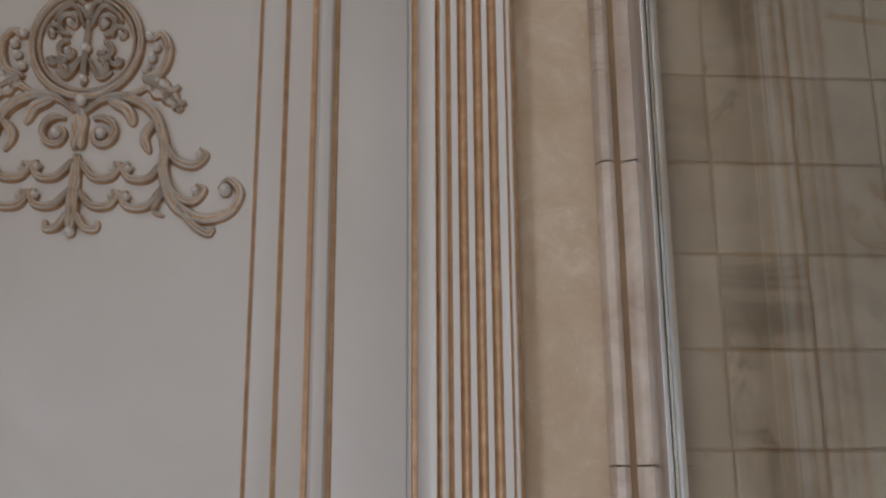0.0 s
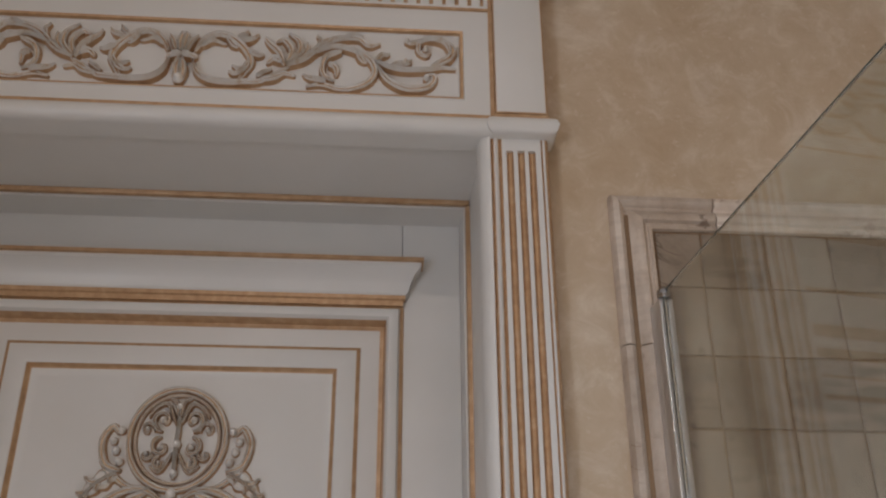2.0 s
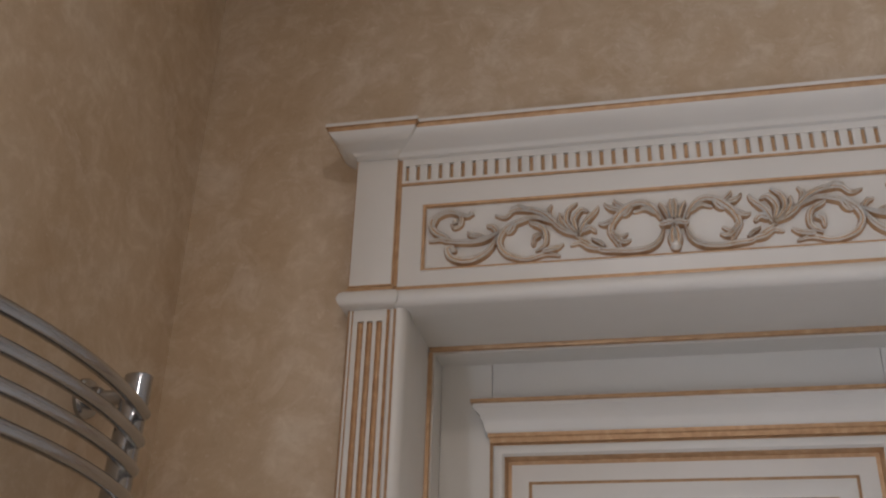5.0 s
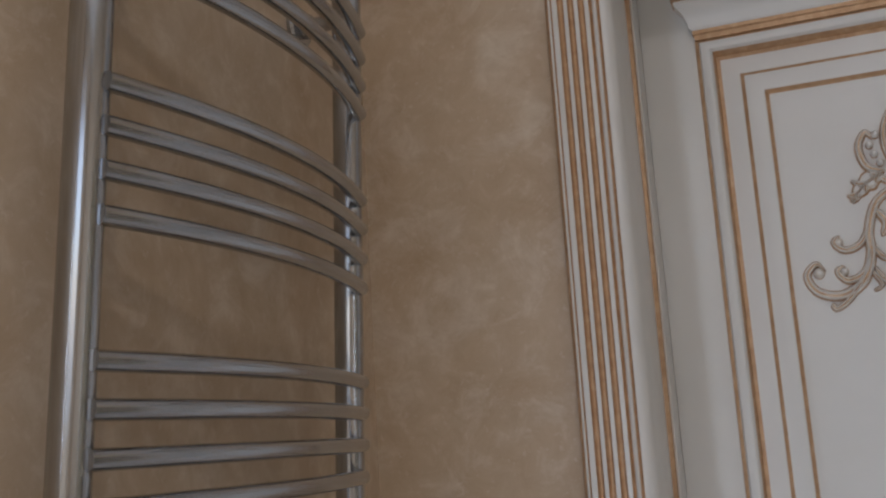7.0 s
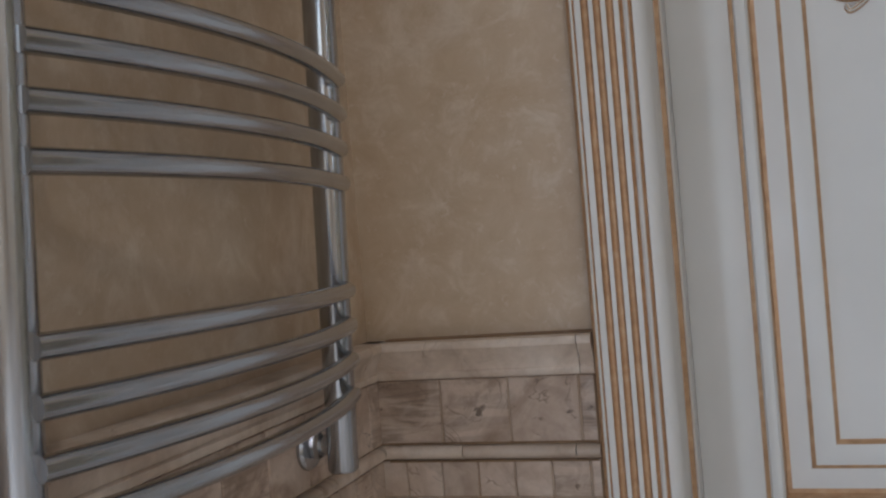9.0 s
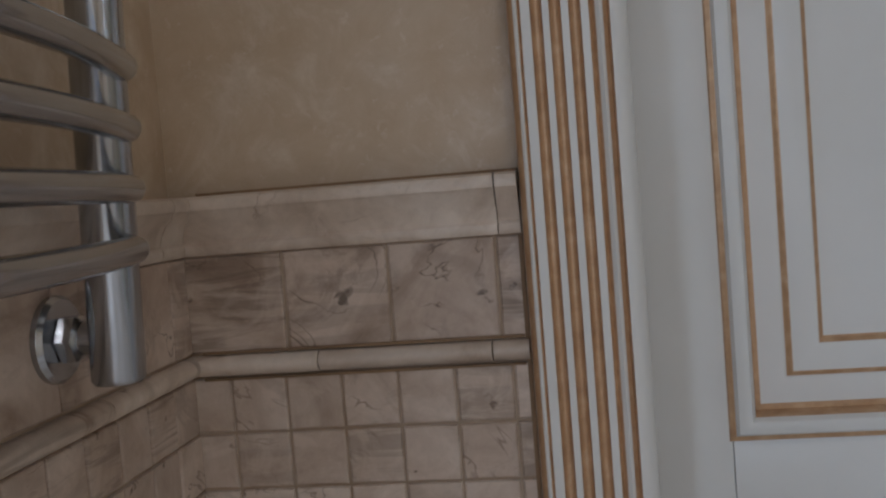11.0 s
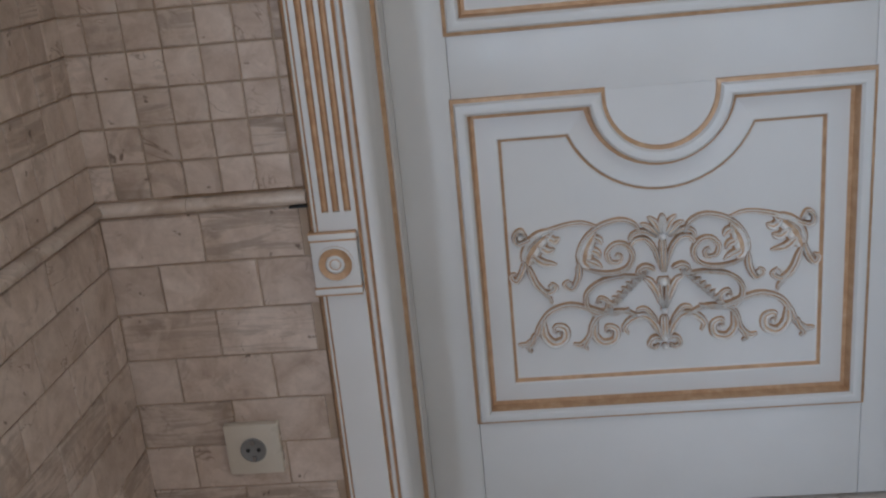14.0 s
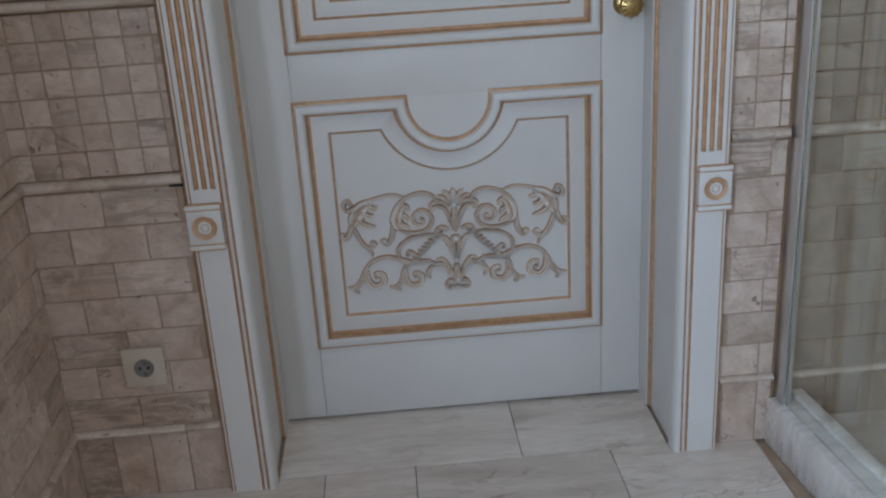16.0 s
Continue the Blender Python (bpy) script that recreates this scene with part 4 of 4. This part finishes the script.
# ---- towel radiator on the west wall ----
radiator = empty("towel_radiator", (LEFT, -0.45, 1.03), label="chrome ladder towel radiator with bowed rungs on a plaster wall", category="towel radiator")
RX, RY0, RY1, RZ0, RZ1 = -0.766, -0.690, -0.193, 1.028, 1.994
for y in (RY0, RY1):
    bm = lathe(bmesh.new(), [(0.001, RZ0), (0.015, RZ0), (0.0172, RZ0 + 0.003), (0.0172, RZ1 - 0.005), (0.0165, RZ1 - 0.002), (0.014, RZ1 - 0.0005), (0.001, RZ1)], lambda a, b2, h: (RX + a, y + b2, h), 28)
    post = under(part("post", bm, CHROME, None, "", 40), radiator)
    for z, base in ((1.058, LEFT + 0.0172), (1.962, LEFT + 0.0005)):
        bm = lathe(bmesh.new(), [(0.001, 0), (0.029, 0), (0.029, 0.004), (0.026, 0.007), (0.013, 0.008), (0.011, 0.012), (0.011, RX - base - 0.01), (0.001, RX - base - 0.01)], lambda a, b2, h: (base + h, y + a, z + b2), 24)
        lathe(bm, [(0.001, 0.009), (0.0165, 0.009), (0.0165, 0.019), (0.014, 0.021), (0.001, 0.021)], lambda a, b2, h: (base + h, y + a, z + b2), 6)
        under(part("wall_bracket", bm, CHROME, None, "chrome wall flange with hexagonal nut", 40), radiator)
for top in (1.936, 1.700, 1.464, 1.229):
    for k in range(4):
        z = top - 0.0388 * k
        pts = [(RX + 0.0165 + 0.036 * (1 - (2 * i / 20 - 1) ** 2), RY0 + (RY1 - RY0) * i / 20, z) for i in range(21)]
        under(part("rung", tube(bmesh.new(), pts, 0.0092, 14), CHROME, None, "", 40), radiator)

# it leans out from the wall and towards the door a little
for ob in radiator.children:
    for vt in ob.data.vertices:
        out = min(1.0, (vt.co.x - LEFT) / (RX - LEFT))
        vt.co.x += 0.022 * (vt.co.z - 1.03) * out
        vt.co.y += 0.028 * (vt.co.z - 1.45)

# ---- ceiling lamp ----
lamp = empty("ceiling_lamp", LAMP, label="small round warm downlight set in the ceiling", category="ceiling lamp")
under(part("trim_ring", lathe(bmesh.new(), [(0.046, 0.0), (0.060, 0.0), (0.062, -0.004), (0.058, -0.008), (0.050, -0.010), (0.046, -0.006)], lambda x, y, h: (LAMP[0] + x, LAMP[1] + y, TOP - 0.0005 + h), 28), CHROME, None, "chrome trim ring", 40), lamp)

# ---- shower screen ----
screen = empty("shower_screen", (0.645, 0, 0.104), label="clear glass shower screen in a silver wall channel", category="shower screen")
SX = 0.645
bm = bmesh.new()
box(bm, SX - 0.010, SX - 0.0046, -0.022, 0.020, 0.106, 1.908, 0.0012)
box(bm, SX + 0.0046, SX + 0.012, -0.022, 0.020, 0.106, 1.908, 0.0012)
box(bm, SX - 0.0033, SX + 0.0033, -0.0215, 0.020, 0.106, 1.908)
under(part("wall_channel", bm, SILVER, None, "silver metal channel", 40), screen)
for s in (-1, 1):
    x0, x1 = sorted((SX + s * 0.0034, SX + s * 0.0045))
    under(boxed("gasket", x0, x1, -0.021, 0.004, 0.107, 1.906, BLACK), screen)
under(part("channel_cap", lathe(bmesh.new(), [(0.001, 1.9085), (0.011, 1.9085), (0.012, 1.913), (0.011, 1.919), (0.006, 1.923), (0.001, 1.924)], lambda a, b2, h: (SX + a, -0.020 + b2 * 0.8, h), 20), CHROME, None, "small domed chrome cap", 40), screen)
pane = under(boxed("pane", SX - 0.003, SX + 0.003, -1.05, -0.0217, 0.1055, 1.918, GLASS), screen)
pane.visible_shadow = False
under(boxed("polished_edge", SX - 0.003, SX + 0.003, -1.05, -0.0217, 1.9183, 1.9197, EDGE, None, 0, "dark green polished glass edge"), screen)
TURN = 5.0                                              # the screen stands a little askew to the wall
screen.rotation_euler.z = radians(TURN)


def askew(ob):
    """Turns a part of the shower base with the screen."""
    ob.data.transform(Matrix.Translation((SX, 0, 0)) @ pose(0, 0, 0, 0, 0, TURN) @ Matrix.Translation((-SX, 0, 0)))
    return ob


curb = askew(boxed("shower_curb", SX - 0.024, SX + 0.060, -1.4, 0.020, -0.004, 0.104, CURB, None, 0.006))
tagged(curb, "pale stone shower curb under the glass screen", "shower curb", kind="structure")
lip = askew(boxed("curb_lip", SX + 0.030, SX + 0.058, -1.38, 0.018, 0.1045, 0.116, CURB, curb, 0.004))
tray = boxed("shower_floor", SX + 0.045, RIGHT, -1.4, 0.018, -0.004, 0.05, MARBLE, None, 0.003)
tagged(tray, "pale stone shower floor behind the glass", "shower floor", kind="structure")

# ---- wall socket ----
socket = empty("wall_socket", (-0.643, 0.018, 0.299), label="ivory wall socket with two round holes set in brick tiles", category="wall socket")
plate = under(boxed("cover_plate", -0.684, -0.602, 0.006, 0.0205, 0.258, 0.340, PLASTIC, None, 0.003), socket)
bm = bmesh.new()
lathe(bm, [(0.0195, 0.0), (0.0195, 0.0020), (0.0175, 0.0024), (0.0155, 0.0010), (0.001, 0.0006)], lambda a, b2, h: (-0.643 + a, 0.006 - h, 0.299 + b2), 28)
under(part("socket_insert", bm, GREY, None, "grey round insert", 40), socket)
for dx in (-0.0080, 0.0080):
    under(part("pin_hole", lathe(bmesh.new(), [(0.001, 0.0), (0.0031, 0.0), (0.0031, 0.0016), (0.001, 0.0018)], lambda a, b2, h: (-0.643 + dx + a, 0.0056 - h, 0.299 + b2), 12), BLACK, None, "dark pin hole"), socket)
for dz in (-0.0135, 0.0135):
    under(boxed("earth_clip", -0.646, -0.640, 0.0022, 0.0052, 0.299 + dz - 0.004, 0.299 + dz + 0.004, CHROME), socket)

# ---- crumbs on the floor ----
rnd = random.Random(5)
for x, y in ((-0.791, -0.028), (-0.643, -0.051), (-0.630, -0.084)):
    bm = bmesh.new()
    bmesh.ops.create_icosphere(bm, subdivisions=2, radius=0.0045)
    for vt in bm.verts:
        vt.co *= 1 + 0.3 * (rnd.random() - 0.5)
        vt.co.z *= 0.6
    ob = part("crumb", bm, BLACK, None, "", 60)
    ob.location = (x, y, 0.0024)
    tagged(ob, "small dark crumb of grit on the stone floor", "crumb", "crumbs on the floor")

# ---- stone facing: floor slabs, wall tiles and mouldings ----
rnd = random.Random(11)
cache = {}


def tile_mesh(w, h, depth, rough, mat):
    """A tumbled tile: uneven outline, softened arris. Its back lies at y = 0, its face at -depth."""
    key = (round(w, 3), round(h, 3), mat.name, rnd.randrange(4))
    if key in cache:
        return cache[key]
    outline = []
    for (ax, az), (bx, bz) in (((0, 0), (1, 0)), ((1, 0), (1, 1)), ((1, 1), (0, 1)), ((0, 1), (0, 0))):
        for k in range(3):
            u = (k + (0.3 * (rnd.random() - 0.5) if k else 0)) / 3
            outline.append(((ax + (bx - ax) * u - 0.5) * w + rough * (rnd.random() - 0.5), (az + (bz - az) * u - 0.5) * h + rough * (rnd.random() - 0.5)))
    bm = bmesh.new()
    rings = []
    for q, y in ((0.0, 0.0), (0.0, -depth * 0.72), (0.0009, -depth * 0.96), (0.0020, -depth)):
        rings.append([bm.verts.new((x - math.copysign(min(q, abs(x)), x) * (abs(x) / (w / 2)) ** 2, y, z - math.copysign(min(q, abs(z)), z) * (abs(z) / (h / 2)) ** 2)) for x, z in outline])
    for a, b2 in zip(rings, rings[1:]):
        for k in range(12):
            bm.faces.new((a[k], a[(k + 1) % 12], b2[(k + 1) % 12], b2[k]))
    bm.faces.new(rings[-1])
    me = bpy.data.meshes.new("tile")
    bmesh.ops.recalc_face_normals(bm, faces=bm.faces)
    bm.to_mesh(me)
    bm.free()
    me.shade_smooth()
    me.set_sharp_from_angle(angle=radians(14))
    me.materials.append(mat)
    cache[key] = me
    return me


DEPTH = 0.013


# north wall tiles past the screen get the stone with the dimness in its colour
def tile(name, wall, u, z, w, h):
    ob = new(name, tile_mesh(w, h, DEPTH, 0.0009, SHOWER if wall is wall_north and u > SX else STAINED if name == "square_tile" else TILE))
    ob.parent = wall
    d = 0.0009 * (rnd.random() - 0.5)
    ob.matrix_basis = pose(u, FACE - 0.004 + d, z) if wall is wall_north else pose(LEFT + 0.004 - d, u, z, 0, 0, 90)
    return ob


def lay(name, wall, u0, u1, z0, z1, pitch, origin, gap=0.0017):
    """A row of tiles between u0 and u1 with a joint at origin; end tiles are cut."""
    k = math.floor((u0 - origin) / pitch)
    while origin + k * pitch < u1 - 0.004:
        a, b2 = max(u0, origin + k * pitch), min(u1, origin + (k + 1) * pitch)
        if b2 - a > 0.015:
            tile(name, wall, (a + b2) / 2, (z0 + z1) / 2, round(b2 - a - gap, 3), round(z1 - z0 - gap, 3))
        k += 1


def wainscot(wall, u0, u1, shift=0.0, upper=True):
    for row in range(6):
        lay("mosaic_tile", wall, u0, u1, 0.687 + 0.05 * row, 0.737 + 0.05 * row, 0.0495, -0.777 + shift)
    if upper:
        lay("square_tile", wall, u0, u1, 1.0075, 1.0945, 0.0925, -0.722 + shift)
    for row in range(7):
        lay("brick_tile", wall, u0, u1, 0.160 + 0.0717 * row, 0.160 + 0.0717 * (row + 1), 0.1405, (-0.668 if row % 2 == 0 else -0.738) + shift)
    lay("base_tile", wall, u0, u1, 0.0, 0.146, 0.074, -0.735 + shift)


NW, NE, END = -0.813, 0.5135, -0.85      # wainscot stretches on the north wall; its worked end on the west wall
wainscot(wall_north, NW, -0.5135)
wainscot(wall_north, NE, SX - 0.016, 0.001)
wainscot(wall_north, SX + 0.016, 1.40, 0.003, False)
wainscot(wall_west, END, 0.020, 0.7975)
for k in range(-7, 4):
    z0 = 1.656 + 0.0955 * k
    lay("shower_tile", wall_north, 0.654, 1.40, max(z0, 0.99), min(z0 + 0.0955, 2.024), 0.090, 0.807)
for name, x0, x1, y0, y1, z1 in (("mortar_bed", LEFT, -CX - 0.001, FACE - 0.0142, FACE, 1.12), ("mortar_bed", CX + 0.001, 0.605, FACE - 0.0142, FACE, 1.12), ("mortar_bed", 0.605, RIGHT, FACE - 0.0142, FACE, 2.05)):
    boxed(name, x0, x1, y0, y1 - 0.0005, 0.0, z1, GRIME if z1 > 2 else GROUT, wall_north, 0, "grout between the tiles")
boxed("mortar_bed", LEFT + 0.0005, LEFT + 0.0142, END, FACE - 0.0144, 0.0, 1.12, GROUT, wall_west, 0, "grout between the tiles")
bm = bmesh.new()
box(bm, LEFT + 0.0005, LEFT + 0.017, EY1 + 0.05, END, 0.0, 1.146)
box(bm, LEFT + 0.0005, LEFT + 0.017, BACK, EY1 + 0.05, 0.0, EZ0 - 0.02)
far = part("wainscot", bm, TILE)
tagged(far, "travertine wainscot along the plaster wall", "wainscot", kind="structure")

# mouldings: chair rail and three half-round strips, in short lengths
CHAIR = [(0.0, 1.0945), (0.018, 1.0945), (0.0205, 1.098), (0.0205, 1.103), (0.018, 1.106), (0.020, 1.114), (0.024, 1.122), (0.0300, 1.128), (0.0310, 1.132), (0.0335, 1.134), (0.0345, 1.139), (0.0325, 1.144), (0.028, 1.146), (0.0, 1.146)]


def half_round(z0, z1, out=0.031):
    zc, rz = (z0 + z1) / 2, (z1 - z0) / 2
    return [(0.0, z0)] + [(0.014 + (out - 0.014) * math.sin(math.pi * k / 10), zc - rz * math.cos(math.pi * k / 10)) for k in range(11)] + [(0.0, z1)]


def strip(name, wall, prof, u0, u1, length, cut):
    a = u0
    first_cut = u0 + cut
    stops = [u0]
    while first_cut < u1 - 0.012:
        stops.append(first_cut)
        first_cut += length
    stops.append(u1)
    for a, b2 in zip(stops, stops[1:]):
        j = 0.0012 * (rnd.random() - 0.5)
        if wall is wall_north:
            bm = prism(bmesh.new(), prof, lambda p, z, s: (s, FACE - p - j, z), a + 0.0006, b2 - 0.0006)
        else:
            bm = prism(bmesh.new(), prof, lambda p, z, s: (LEFT + p + j, s, z), a + 0.0006, b2 - 0.0006)
        ob = part(name, bm, TRIM, wall, "", 38)


boxed("open_joint", -0.540, -CX - 0.0005, FACE - 0.022, FACE - 0.0135, 0.6602, 0.6626, BLACK, wall_north, 0, "open dark joint under the strip")
# brown grout where the stone meets the casing, the plaster and the strips
for x0, x1, z0, z1, out in ((-CX - 0.0052, -CX - 0.0012, 0.161, 1.093, 0.0175), (LEFT + 0.034, -CX - 0.002, 1.1462, 1.1485, 0.020), (-0.80, -CX - 0.006, 1.0076, 1.0098, 0.0188), (-0.80, -CX - 0.006, 0.9842, 0.9864, 0.0188), (-0.70, -CX - 0.006, 0.6866, 0.6884, 0.0186)):
    boxed("grout_bead", x0, x1, FACE - out, FACE - 0.0005, z0, z1, GRIME, wall_north, 0, "brown stained grout")
ROUNDS = ((0.9880, 1.0065, 0.027), (0.6645, 0.6850, 0.029), (0.1455, 0.1605, 0.029))
for wall, u0, u1, chair in ((wall_north, LEFT + 0.001, -CX - 0.002, True), (wall_north, CX + 0.002, 0.596, True), (wall_west, END, FACE - 0.001, True), (wall_north, 0.596, SX - 0.0155, False), (wall_north, SX + 0.0155, 1.40, False)):
    if chair:
        strip("chair_rail", wall, CHAIR, u0, u1, 0.30, 0.292 if wall is wall_north else 0.22)
    for i, (z0, z1, out) in enumerate(ROUNDS):
        if chair or i:
            strip("half_round_strip", wall, half_round(z0, z1, out), u0, u1, 0.15 if i != 1 else 0.21, (0.13, 0.145, 0.24)[i] if wall is wall_north else 0.1)

# stone frame round the shower tiles: across (inset, projection)
FRAME = [(0.0, 0.0), (0.0, 0.012), (0.003, 0.018), (0.010, 0.0205), (0.015, 0.018), (0.018, 0.0125), (0.022, 0.0125), (0.027, 0.019), (0.035, 0.024), (0.041, 0.0235), (0.044, 0.018), (0.047, 0.018), (0.049, 0.021), (0.053, 0.020), (0.055, 0.014), (0.055, 0.0)]
FX0, FZ1 = 0.597, 2.081


def frame_piece(a, b2, upright):
    bm = bmesh.new()
    rings = []
    for e in (a, b2):
        row = []
        for d, p in FRAME:
            if upright:
                row.append(bm.verts.new((FX0 + d, FACE - p, FZ1 - d if e is None else e)))
            else:
                row.append(bm.verts.new((FX0 + d if e is None else e, FACE - p, FZ1 - d)))
        rings.append(row)
    n = len(FRAME)
    for i in range(n):
        j = (i + 1) % n
        bm.faces.new((rings[0][i], rings[0][j], rings[1][j], rings[1][i]))
    bm.faces.new(rings[0]), bm.faces.new(rings[1])
    part("frame_moulding", bm, TRIM, wall_north, "", 38)


for a, b2 in ((0.99, 1.259), (1.261, 1.559), (1.561, 1.859), (1.861, None)):
    frame_piece(a, b2, True)
for a, b2 in ((None, 0.739), (0.741, 1.039), (1.041, 1.40)):
    frame_piece(a, b2, False)

# floor slabs, laid along the door
def slab(x0, x1, y0, y1):
    bm = box(bmesh.new(), x0 + 0.0008, x1 - 0.0008, y0 + 0.0008, y1 - 0.0008, -0.012, 0.0, 0.0008)
    me = bpy.data.meshes.new("floor_slab")
    bm.to_mesh(me)
    bm.free()
    me.materials.append(MARBLE)
    ob = new("floor_slab", me)
    ob.parent = floor


rows = [(0.035, 0.33, (-0.416, 0.102, 0.416)), (-0.36, 0.035, (-0.832, -0.318, -0.128, 0.29, 0.603)), (-0.755, -0.36, (-0.832, -0.53, 0.08, 0.603)), (-1.15, -0.755, (-0.832, -0.22, 0.39, 0.603)),
        (-1.545, -1.15, (-0.832, -0.53, 0.08, 0.69)), (-1.94, -1.545, (-0.832, -0.22, 0.39, 1.0, 1.55)), (-2.335, -1.94, (-0.832, -0.53, 0.08, 0.69, 1.55)), (-2.9, -2.335, (-0.832, -0.22, 0.39, 1.0, 1.55))]
for y0, y1, xs in rows:
    for x0, x1 in zip(xs, xs[1:]):
        slab(x0, x1, y0, y1)
